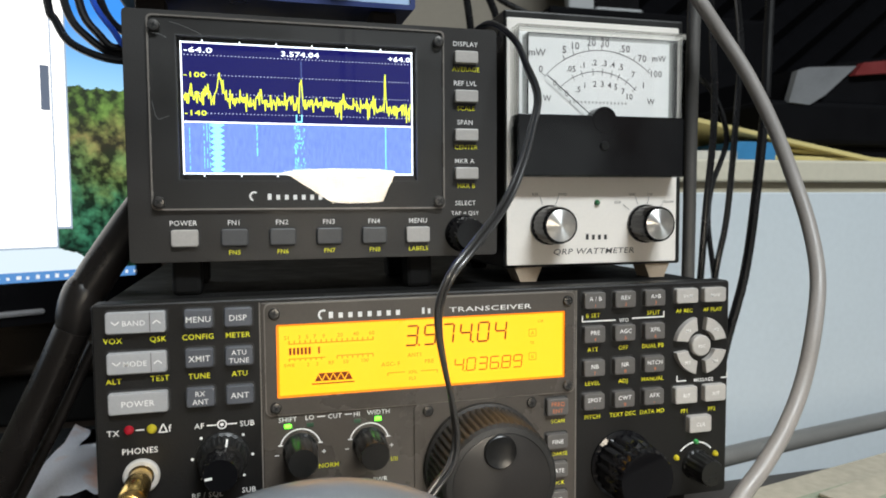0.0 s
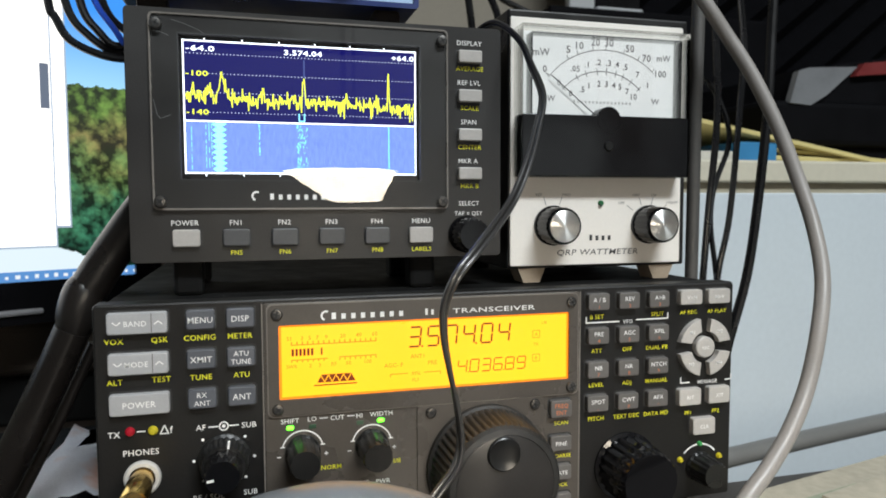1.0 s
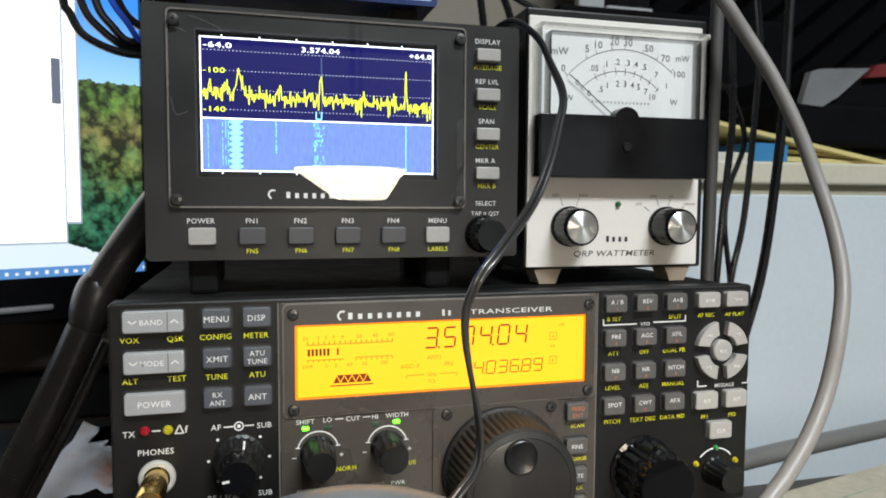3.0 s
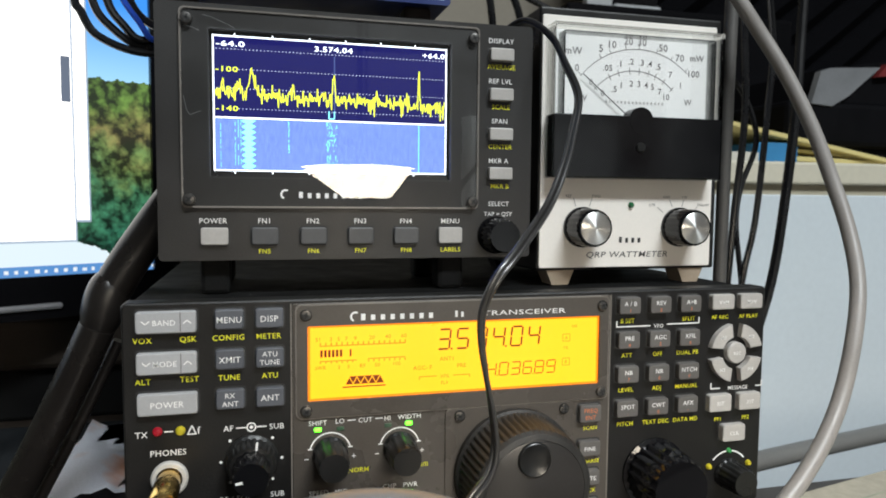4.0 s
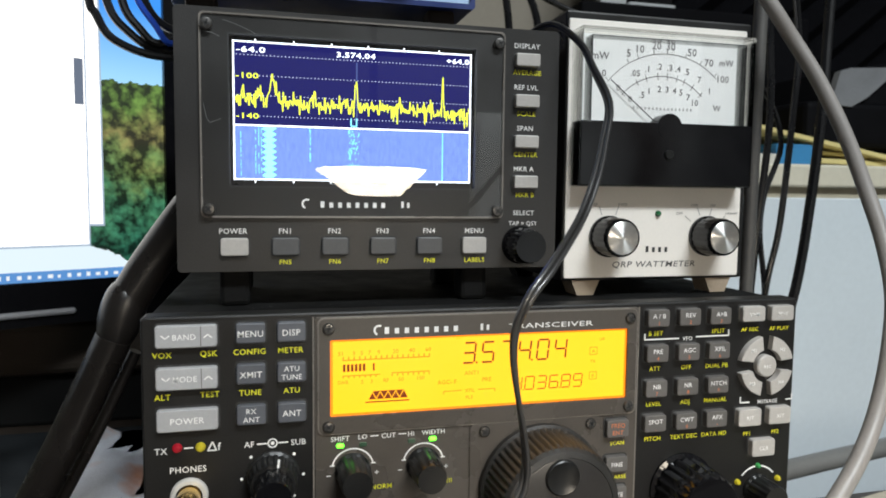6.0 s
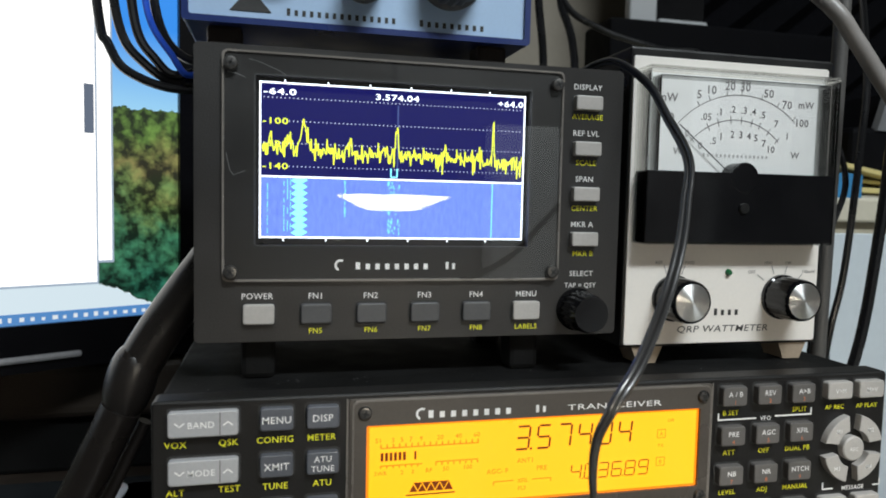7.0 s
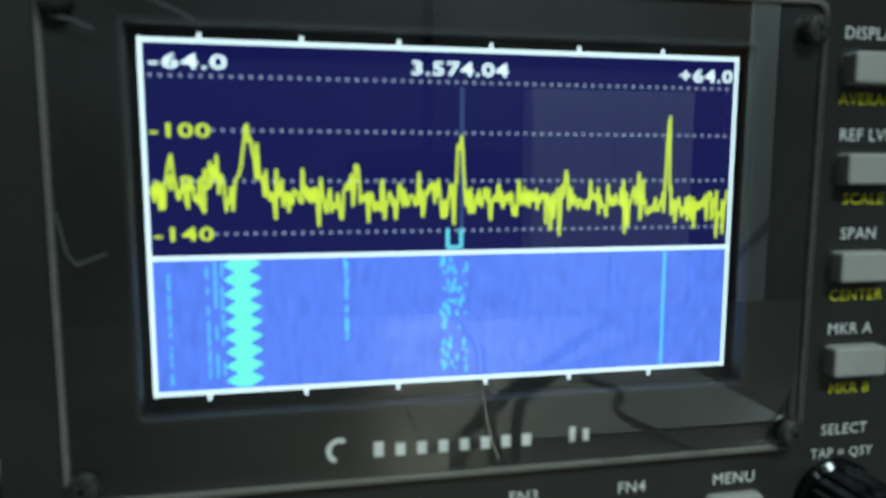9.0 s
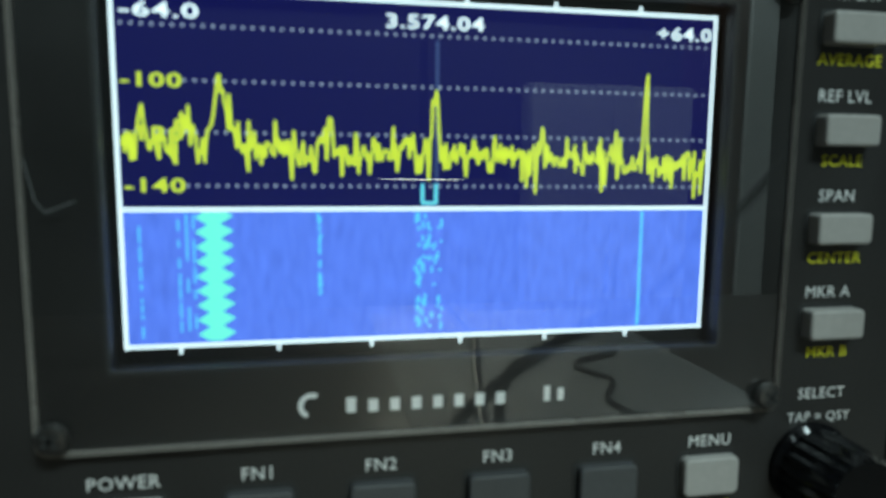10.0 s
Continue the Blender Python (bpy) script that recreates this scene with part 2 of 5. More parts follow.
def arc(cx, cz, r, a0, a1, w, y, n=24, bm=None):
    bm = bm or bmesh.new()
    rows = []
    for k in range(n + 1):
        a = radians(a0 + (a1 - a0) * k / n)
        rows.append([bm.verts.new((cx + q * math.cos(a), y, cz + q * math.sin(a))) for q in (r - w / 2, r + w / 2)])
    for a, b in zip(rows, rows[1:]):
        bm.faces.new((a[0], a[1], b[1], b[0]))
    return bm


def disc(cx, cz, r, y, n=20, bm=None):
    bm = bm or bmesh.new()
    bm.faces.new([bm.verts.new((cx + r * math.cos(2 * math.pi * k / n), y, cz + r * math.sin(2 * math.pi * k / n))) for k in range(n)])
    return bm


def bars(cx, cz, width, height, count, y, bm=None):
    """Writing that is not lettered: a row of plain blocks."""
    bm = bm or bmesh.new()
    pitch = width / count
    for k in range(count):
        x = cx - width / 2 + pitch * (k + 0.5)
        h = height * (1.0 if k == 0 else 0.82)
        strip((x - pitch * 0.22, cz - height / 2 + h / 2), (x + pitch * 0.22, cz - height / 2 + h / 2), h, y, bm)
    return bm


def screw(cx, cz, y, parent, r=2.3):
    bm = lathe([(r, y + 0.4), (r, y - 0.5), (r * 0.85, y - 1.0), (r * 0.45, y - 1.2), (0, y - 1.25)], cx, cz, 20)
    s = part("screw", bm, STEEL, parent, "dark steel cross-head screw", smooth=True)
    a = random.uniform(0, 90)
    bm = bmesh.new()
    for t in (a, a + 90):
        dx, dz = math.cos(radians(t)) * r * 0.62, math.sin(radians(t)) * r * 0.62
        strip((cx - dx, cz - dz), (cx + dx, cz + dz), 0.75, y - 1.32, bm)
    part("slot", bm, BLACK_INK, s)


def seen_at(x, z, proud, plane=0.0):
    """Moves a spot of a panel along the main sight line, for parts that stand proud of it."""
    k = proud / (267.0 + plane)
    return x + (-78 - x) * k, z + (157 - z) * k

# ---- the room ----
WALL = mat("beige_wall_paint", (0.36, 0.32, 0.26), 0.8, vary=0.06, grain=120, blotch=3, bump=0.2)
DESK_WOOD = mat("dark_desk_laminate", (0.030, 0.023, 0.018), 0.4, vary=0.35, grain=60, blotch=9)
FLOOR = mat("carpet", (0.12, 0.11, 0.10), 0.95, vary=0.3, grain=400, blotch=6, bump=0.5)
CEILING = mat("ceiling_paint", (0.45, 0.44, 0.42), 0.9, vary=0.04, grain=90, blotch=3)
PANEL = mat("white_cabinet_laminate", (0.62, 0.68, 0.72), 0.5, vary=0.04, grain=200, blotch=5)
PANEL_EDGE = mat("beige_edge_strip", (0.40, 0.36, 0.27), 0.6, vary=0.15)
# dark colour stands in for the dimness of the unseen sides of the room
GLOOM = mat("painted_gloom", (0.07, 0.066, 0.06), 0.8, vary=0.15, grain=90, blotch=3)
lone("floor", box(-1400, 1800, -2000, 900, -760, -740), FLOOR, "dark carpet floor of the radio room", "floor", kind="structure")
lone("ceiling", box(-1400, 1800, -2000, 900, 1700, 1720), CEILING, "plain off-white ceiling", "ceiling", kind="structure")
lone("wall_north", box(-1400, 1800, 860, 900, -740, 1700), WALL, "beige painted wall behind the desk", "wall", kind="structure")
lone("wall_south", box(-1400, 1800, -2000, -1960, -740, 1700), GLOOM, "wall behind the camera, its dimness put into the colour", "wall", kind="structure")
lone("wall_west", box(-1400, -1360, -1960, 860, -740, 1700), GLOOM, "unseen side wall beside the desk, its dimness put into the colour", "wall", kind="structure")
lone("wall_east", box(1760, 1800, -1960, 860, -740, 1700), GLOOM, "unseen side wall beyond the cabinet, its dimness put into the colour", "wall", kind="structure")
DOOR_WOOD = mat("brown_door_wood", (0.10, 0.055, 0.032), 0.5, vary=0.3, grain=40, blotch=6)
WHITE_PAINT = mat("white_satin_paint", (0.78, 0.78, 0.76), 0.5, vary=0.04, grain=200, blotch=4)
lone("door_1", box(1110, 1325, -1958, -1935, -738, 1250, 3), DOOR_WOOD, "brown wooden closed door behind the camera", "door", kind="structure")
for x0, x1, z0, z1 in ((1330, 1425, -738, 1250), (1110, 1425, 1252, 1330)):
    lone("trim", box(x0, x1, -1958, -1925, z0, z1, 3), WHITE_PAINT, "white painted door trim", "trim", kind="structure")
# made-up cupboard in place of a pale wall area mirrored in the display cover
cupboard = thing("cupboard", (840, -1900, -740), "tall white cupboard made up for the pale wall mirrored in the display cover", "cupboard")
part("carcass", box(580, 1102, -1956, -1880, -740, 430, 3), WHITE_PAINT, cupboard)
for x0, x1, hx in ((583, 839, 825), (843, 1099, 857)):
    leaf = part("door", box(x0, x1, -1878, -1860, -720, 427, 3), WHITE_PAINT, cupboard)
    part("handle", box(hx - 5, hx + 5, -1859, -1840, -200, -80, 3), CHROME, leaf)

desk = thing("desk", (0, 0, -740), "dark wood laminate desk holding the radios", "desk")
bm = bmesh.new()
ELL = [(-900, -800), (700, -800), (700, 45), (178, 45), (178, 420), (-900, 420)]
low, high = [[bm.verts.new((x, y, z)) for x, y in ELL] for z in (-28, 0)]
bm.faces.new(low)
bm.faces.new(high)
for k in range(6):
    bm.faces.new((low[k], low[k - 1], high[k - 1], high[k]))
part("desktop", bm, DESK_WOOD, desk)
for x, y in ((-880, -780), (640, -780), (-880, 380), (120, 380)):
    part("leg", box(x, x + 45, y, y + 45, -740, -28, 2), BLACK, desk)

cabinet = thing("side_cabinet", (620, 420, -740), "low white laminate cabinet with a beige edge strip under its top", "cabinet")
part("body", box(190, 1300, 236, 800, -740, 163, 1), PANEL, cabinet)
part("edge_strip", box(189, 1301, 238, 800, 163, 172), PANEL_EDGE, cabinet, "recessed beige strip")
part("top", box(186, 1304, 231, 805, 172, 191, 2), mat("cream_top_laminate", (0.60, 0.56, 0.45), 0.5, vary=0.06, grain=200, blotch=6), cabinet, "cream laminate top")

# ---- transceiver ----
radio = thing("transceiver", (10, 125, 0), "black desktop radio transceiver with amber display, resting on the desk", "radio")
part("case", box(-126, 145, 8, 250, 18, 116.6, 1.2), TOP_PAINT, radio, "dusty black painted steel case")
part("front_panel", prism(rounded(-127, 146.3, 17, 118, 1.5, 3), 0, 9, 0.8), PAINT, radio)
part("centre_panel", prism(rounded(-66.6, 67.4, 19, 116.3, 1.0, 2), -0.9, 2, 0.35), BEZEL, radio)
part("tuning_plate", prism(rounded(-6, 50.5, 20, 71.4, 2.0, 3), -1.6, 0, 0.3), BEZEL, radio)
for x in (-105, 125):
    for y in (22, 228):
        part("foot", box(x - 9, x + 9, y - 9, y + 9, 0, 18.5, 2.5), RUBBER, radio)

lcd_frame = part("display_bezel", ring_plate(rounded(-65, 66, 71.8, 115.6, 2.2), rounded(-60.9, 61.9, 78.2, 107.6, 0.6), -2.0, -0.6), BEZEL, radio, "glossy grey display bezel")
AMBER = mat("amber_backlight", (0.3, 0.18, 0.02), 0.35, emit=(1.0, 0.46, 0.002), power=1.35, vary=0.02)
AMBER_EDGE = mat("amber_backlight_edge", (0.3, 0.1, 0.01), 0.35, emit=(1.0, 0.24, 0.001), power=1.1, vary=0.02)
SEGMENT = mat("lcd_segment", (0.10, 0.012, 0.002), 0.5, emit=(0.30, 0.045, 0.0), power=0.5, vary=0.02)
FAINT = mat("lcd_segment_faint", (0.3, 0.1, 0.01), 0.5, emit=(0.82, 0.27, 0.0), power=0.9, vary=0.02)
lcd = part("amber_display", box(-60.9, 61.9, -1.0, 0.4, 78.2, 107.6), AMBER_EDGE, radio, "lit amber liquid crystal display")
part("lit_area", box(-59.9, 60.9, -1.15, -1.0, 79.1, 106.8), AMBER, lcd)
RIM = mat("pale_edge_line", (0.20, 0.18, 0.16), 0.35, vary=0.15)
part("bezel_rim", ring_plate(rounded(-65.5, 66.5, 71.3, 116.1, 2.6), rounded(-64.9, 65.9, 71.9, 115.5, 2.1), -1.7, -0.5), RIM, radio)
for x in (-67.0, 67.8):
    part("panel_seam", box(x - 0.25, x + 0.25, -0.5, 0.5, 19, 116.3), RIM, radio)
for x, z in ((-61.5, 112.0), (62.8, 112.0), (-61.5, 74.7), (62.9, 74.8)):
    screw(x, z, -2.0, lcd_frame)
for x, z in ((0.0, 68.3), (46.2, 68.3)):
    screw(x, z, -1.6, radio)

SEVEN = {"0": "abcdef", "1": "bc", "2": "abged", "3": "abgcd", "4": "fgbc", "5": "afgcd", "6": "afgedc", "7": "abc", "8": "abcdefg", "9": "abcdfg"}


def seven_segment(text, x0, z0, w, h, pitch, line, y, lean=0.10):
    bm = bmesh.new()
    x = x0
    spot = {"a": ((0, 1), (1, 1)), "b": ((1, 1), (1, 0.5)), "c": ((1, 0.5), (1, 0)), "d": ((0, 0), (1, 0)), "e": ((0, 0.5), (0, 0)), "f": ((0, 1), (0, 0.5)), "g": ((0, 0.5), (1, 0.5))}
    for ch in text:
        if ch == ".":
            strip((x - pitch + w + 0.7, z0), (x - pitch + w + 0.7 + line, z0), line, y, bm)
            continue
        for s in SEVEN[ch]:
            (ax, az), (bx, bz) = spot[s]
            a, b = (x + ax * w + lean * az * h, z0 + az * h), (x + bx * w + lean * bz * h, z0 + bz * h)
            g = 0.07
            strip((a[0] + (b[0] - a[0]) * g, a[1] + (b[1] - a[1]) * g), (b[0] - (b[0] - a[0]) * g, b[1] - (b[1] - a[1]) * g), line, y, bm)
        x += pitch
    return bm


for name, digits, x0, z0, w, h, pitch, line in (("digit", "3. 5 7 4. 0 4", -9.3, 96.3, 4.7, 8.0, 7.75, 0.75), ("small_digit", "4. 0 3 6. 8 9", 11.6, 84.2, 3.7, 5.2, 5.25, 0.42)):
    for n, ch in enumerate(digits.split()):
        part(name, seven_segment(ch, x0 + n * pitch, z0, w, h, pitch, line, -1.3), SEGMENT, lcd)
for k in range(7):
    x = -55.6 + 1.5 * k if k < 6 else -44.4
    part("bar_segment", strip((x, 95.2), (x, 98.0), 0.95 if k < 6 else 0.7, -1.3), SEGMENT, lcd)
bm = bmesh.new()
strip((-56.2, 99.6), (-22.6, 99.6), 0.35, -1.3, bm)
strip((-56.2, 93.6), (-42.0, 93.6), 0.35, -1.3, bm)
strip((-37.5, 93.9), (-22.6, 93.9), 0.35, -1.3, bm)
for k in range(17):
    strip((-56.0 + 2.08 * k, 99.6), (-56.0 + 2.08 * k, 100.9), 0.45, -1.3, bm)
    if k not in (7, 8):
        strip((-56.0 + 2.08 * k, 93.6), (-56.0 + 2.08 * k, 92.7), 0.4, -1.3, bm)
for text, x, z, h in (("S1", -57.0, 102.3, 1.7), ("3", -52.0, 102.3, 1.7), ("5", -49.0, 102.3, 1.7), ("7", -46.0, 102.3, 1.7), ("9", -42.5, 102.3, 1.7), ("20", -36.0, 102.4, 1.7), ("40", -29.6, 102.5, 1.7), ("60", -23.2, 102.6, 1.7),
                      ("SWR", -56.0, 91.2, 1.5), ("2", -48.8, 91.2, 1.5), ("3", -45.2, 91.2, 1.5), ("RF", -39.6, 91.3, 1.6), ("50", -33.8, 91.4, 1.6), ("100", -26.0, 91.5, 1.6), ("AGC- F", -15.5, 89.2, 1.8), ("ANT1", -5.6, 92.4, 1.8), ("PRE", 0.8, 89.4, 1.8), ("XFIL", -6.2, 85.3, 1.5), ("FL3", -6.4, 82.6, 1.5), ("LSB", 50.5, 103.6, 1.2), ("TX", 46.6, 94.4, 1.3), ("A", 46.8, 98.7, 1.6), ("B", 46.8, 88.4, 1.6)):
    part("annunciator", lettering(text, x, z, h, -1.3), FAINT, lcd)
strip((-16.8, 84.2), (-16.8, 85.4), 0.3, -1.3, bm)
strip((-16.8, 85.4), (-9.6, 85.4), 0.3, -1.3, bm)
strip((-2.8, 85.4), (4.2, 85.4), 0.3, -1.3, bm)
strip((4.2, 85.4), (4.2, 84.2), 0.3, -1.3, bm)
for cz in (98.7, 88.4):
    for a, b in (((45.2, cz - 1.5), (48.4, cz - 1.5)), ((48.4, cz - 1.5), (48.4, cz + 1.5)), ((48.4, cz + 1.5), (45.2, cz + 1.5)), ((45.2, cz + 1.5), (45.2, cz - 1.5))):
        strip(a, b, 0.25, -1.3, bm)
part("scale_lines", bm, FAINT, lcd, "faint printed scale lines")
bm = bmesh.new()
strip((-47.5, 83.0), (-30.5, 83.0), 0.5, -1.3, bm)
strip((-44.6, 85.6), (-32.8, 85.6), 3.2, -1.3, bm)
bm.faces.new([bm.verts.new(v) for v in ((-46.3, -1.3, 84.0), (-44.6, -1.3, 84.0), (-44.6, -1.3, 87.2))])
bm.faces.new([bm.verts.new(v) for v in ((-31.1, -1.3, 84.0), (-32.8, -1.3, 87.2), (-32.8, -1.3, 84.0))])
part("filter_symbol", bm, SEGMENT, lcd)
bm = bmesh.new()
for k in range(8):
    strip((-44.9 + 1.5 * k, 84.2 if k % 2 else 87.0), (-43.4 + 1.5 * k, 87.0 if k % 2 else 84.2), 0.3, -1.4, bm)
strip((-28.4, 84.6), (-28.4, 86.6), 0.35, -1.4, bm)
part("filter_zigzag", bm, AMBER, lcd)

# maker's name and mark as plain blocks; the readable word is lettered
part("maker_name", bars(-26, 110.6, 31, 2.6, 8, -2.15), WHITE_INK, lcd_frame)
part("maker_mark", arc(-42.6, 110.8, 1.7, 60, 250, 0.8, -2.15, 10), WHITE_INK, lcd_frame)
part("model_mark", bars(-0.6, 110.6, 5.0, 2.6, 2, -2.15), WHITE_INK, lcd_frame)
part("legend", lettering("TRANSCEIVER", 27.6, 110.6, 2.2, -2.15, 36.5), WHITE_INK, lcd_frame)


def legend(text, x, z, h, ink, parent, y=-0.15, width=0.0):
    return part("legend", lettering(text, x, z, h, y, width), ink, parent)


def key(x0, x1, z0, z1, proud, material, parent, plane=0.0, texts=(), r=1.0, label=""):
    """A push key in a dark well; texts are rows of (words, dx, dz, height, ink)."""
    a, b = seen_at(x0, z0, proud, plane), seen_at(x1, z1, proud, plane)
    well = prism(rounded(a[0] - 0.7, b[0] + 0.7, a[1] - 0.7, b[1] + 0.7, r + 0.4, 3), plane - 0.12, plane + 1.0)
    k = part("key", prism(rounded(a[0], b[0], a[1], b[1], r, 3), plane - proud, plane + 0.8, 0.45), material, parent, label)
    part("well", well, BLACK_INK, k)
    cx, cz = (a[0] + b[0]) / 2, (a[1] + b[1]) / 2
    for words, dx, dz, h, ink in texts:
        part("legend", lettering(words, cx + dx, cz + dz, h, plane - proud - 0.1), ink, k)
    return k


for z, word in ((114.7, "BAND"), (99.4, "MODE"), (84.1, "POWER")):
    k = key(-122.3, -101.3, z - 8.1, z, 2.6, KEY_LIGHT, radio, texts=[(word, -0.6 if word != "POWER" else 0, 0, 2.2 if word != "POWER" else 2.5, WHITE_INK)], label="wide light grey rocker key")
    if word != "POWER":
        cz = seen_at(0, z - 4.0, 2.6)[1]
        bm = bmesh.new()
        for x, d in ((-118.8, -1), (-104.4, 1)):
            x = seen_at(x, 0, 2.6)[0]
            strip((x - 1.4, cz - 0.6 * d), (x, cz + 0.6 * d), 0.45, -2.72, bm)
            strip((x, cz + 0.6 * d), (x + 1.4, cz - 0.6 * d), 0.45, -2.72, bm)
        part("arrows", bm, WHITE_INK, k)
        x = seen_at(-106.8, 0, 2.6)[0]
        part("rocker_groove", strip((x, cz - 3.6), (x, cz + 3.6), 0.3, -2.68), KEY_BROWN, k)
for z, one, two in ((114.7, ("MENU",), ("DISP",)), (99.5, ("XMIT",), ("ATU", "TUNE")), (84.2, ("RX", "ANT"), ("ANT",))):
    for x, words in ((-94.7, one), (-80.1, two)):
        rows = [(w, 0, 0 if len(words) == 1 else 1.55 - 3.1 * n, 2.5 if len(words) == 1 else 2.15, WHITE_INK) for n, w in enumerate(words)]
        key(x, x + 10.3, z - 7.4, z, 2.6, KEY_SLATE, radio, texts=rows, label="slate grey push key with white letters")
for text, x, z in (("VOX", -119.9, 104.3), ("QSK", -104.1, 104.4), ("CONFIG", -89.9, 104.4), ("METER", -75.2, 104.4), ("ALT", -120.0, 89.1), ("TEST", -103.9, 89.4), ("TUNE", -89.8, 89.2), ("ATU", -75.0, 89.2)):
    legend(text, x, z, 2.3, YELLOW_INK, radio)
for text, x, z, h in (("TX", -120.9, 69.4, 2.5), ("f", -100.9, 69.9, 3.0), ("PHONES", -111.7, 62.1, 2.5), ("AF", -90.4, 69.6, 2.4), ("SUB", -72.6, 69.3, 2.4)):
    legend(text, x, z, h, WHITE_INK, radio)
for a, b in (((-104.9, 68.3), (-103.3, 71.6)), ((-103.3, 71.6), (-101.9, 68.3)), ((-105.1, 68.4), (-101.7, 68.4)), ((-113.0, 69.9), (-110.0, 69.9)), ((-87.6, 69.4), (-84.0, 69.4)), ((-80.0, 69.4), (-76.4, 69.4))):
    part("legend_mark", strip(a, b, 0.5, -0.15), WHITE_INK, radio)
part("legend_mark", arc(-82.0, 69.4, 1.6, 0, 360, 0.5, -0.15, 20), WHITE_INK, radio)
part("legend_mark", disc(-82.0, 69.4, 0.7, -0.15, 12), WHITE_INK, radio)


def panel_led(x, z, colour, lit, parent, r=1.6, y=0.0, label=""):
    m = mat("led_" + label.split()[0], colour, 0.2, vary=0.05, emit=colour if lit else None, power=lit, coat=0.5)
    return part("led", lathe([(r * 1.15, y + 0.3), (r * 1.15, y - 0.3), (r, y - 0.9), (r * 0.7, y - 1.6), (0, y - 1.9)], x, z, 18), m, parent, label, smooth=True)


panel_led(-115.4, 70.1, (0.30, 0.01, 0.02), 0.12, radio, label="red indicator lamp")
panel_led(-107.4, 69.9, (0.42, 0.36, 0.02), 0.12, radio, label="yellow indicator lamp")

# headphone jack with the gold plug in it
part("jack_nut", lathe([(6.6, 0.5), (6.6, -1.5), (6.0, -2.2), (4.7, -2.2), (4.7, 0.4)], -111.4, 52.3, 32), mat("pale_nut", (0.55, 0.53, 0.50), 0.3, vary=0.08), radio, "pale round jack nut", smooth=True)
plug = thing("headphone_plug", (-111.4, -20, 52.3), "gold-plated headphone plug pushed into the radio's jack", "plug")
part("barrel", lathe([(4.2, -0.8), (4.2, -9), (4.7, -9.6), (4.7, -24), (4.1, -25)], -111.4, 52.3, 36, 24, 0.22, -23.5, -10), GOLD, plug, smooth=True)
part("sleeve", lathe([(3.6, -24), (4.4, -25), (4.6, -30), (3.2, -30.6), (2.2, -30.4), (2.0, -26)], -111.4, 52.3, 28), GOLD, plug, smooth=True)
part("bore", disc(-111.4, 52.3, 2.2, -29.0), BLACK, plug)


def pointer_knob(x, z, r, front, parent, material=BLACK, ribs=18, plane=0.0, label="ribbed black knob", name="knob"):
    y = plane
    prof = [(r * 1.08, y), (r * 1.08, y - 1.2), (r, y - 2.0), (r, y - front * 0.5), (r * 0.94, y - front + 1.2), (r * 0.86, y - front), (r * 0.8, y - front), (0, y - front + 0.5)]
    return part(name, lathe(prof, x, z, 72, ribs, r * 0.07, y - front + 0.5, y - 1.5), material, parent, label, smooth=True)


outer = pointer_knob(-82, 56.5, 9.2, 9.5, radio, ribs=24, label="large black outer ring of a double knob")
inner = pointer_knob(-82, 56.5, 7.0, 20.0, radio, GLOSS_BLACK, ribs=12, label="glossy black inner knob")
part("pointer", strip((-87.4, 55.6), (-84.9, 55.9), 1.0, -20.2), WHITE_INK, inner)
part("pointer", strip((-80.2, 63.4), (-79.8, 66.6), 0.8, -9.7), WHITE_INK, outer)
bm = bmesh.new()
for a in (46, 134, 0, 180, 226, -46):
    disc(-82 + 11.2 * math.cos(radians(a)), 56.6 + 11.2 * math.sin(radians(a)), 0.6, -0.15, 10, bm)
part("scale_dots", bm, WHITE_INK, radio)
for text, x, z in (("SUB", -72.5, 42.6), ("RF / SQL", -88.0, 42.2)):
    legend(text, x, z, 2.3, WHITE_INK, radio)

GREEN_ON = (0.10, 0.9, 0.02)
C = -1.05
for text, x, z, ink in (("SHIFT", -57.1, 69.5, WHITE_INK), ("LO", -48.5, 69.7, WHITE_INK), ("CUT", -38.5, 69.5, WHITE_INK), ("HI", -29.7, 69.5, WHITE_INK), ("WIDTH", -20.8, 69.6, WHITE_INK), ("NORM", -41.2, 49.5, YELLOW_INK), ("I/II", -14.4, 49.4, YELLOW_INK), ("CMP", -28.8, 41.6, WHITE_INK), ("PWR", -20.2, 41.5, WHITE_INK), ("SPEED", -56.8, 41.5, WHITE_INK), ("MIC", -48.2, 41.3, WHITE_INK)):
    legend(text, x, z, 2.1, ink, radio, C)
part("legend_mark", strip((-45.6, 69.6), (-42.4, 69.6), 0.4, C), WHITE_INK, radio)
part("legend_mark", strip((-34.6, 69.6), (-31.6, 69.6), 0.4, C), WHITE_INK, radio)
for x, z, lit in ((-57.1, 66.7, 6.0), (-48.4, 66.6, 0), (-29.5, 66.5, 0), (-21.0, 66.8, 6.0), (-20.2, 38.3, 6.0), (-28.8, 38.5, 0)):
    if lit:
        led = part("led", prism(rounded(x - 1.4, x + 1.4, z - 0.8, z + 0.8, 0.6, 3), -1.7, -0.9, 0.4), mat("led_green_lit", (0.1, 0.6, 0.05), 0.3, emit=GREEN_ON, power=5.0, vary=0.02), radio, "lit green indicator lamp")
    else:
        part("led", prism(rounded(x - 1.4, x + 1.4, z - 0.8, z + 0.8, 0.3, 2), -1.4, -0.9, 0.1), mat("led_dark", (0.05, 0.10, 0.06), 0.3, vary=0.05), radio, "unlit green indicator lamp")
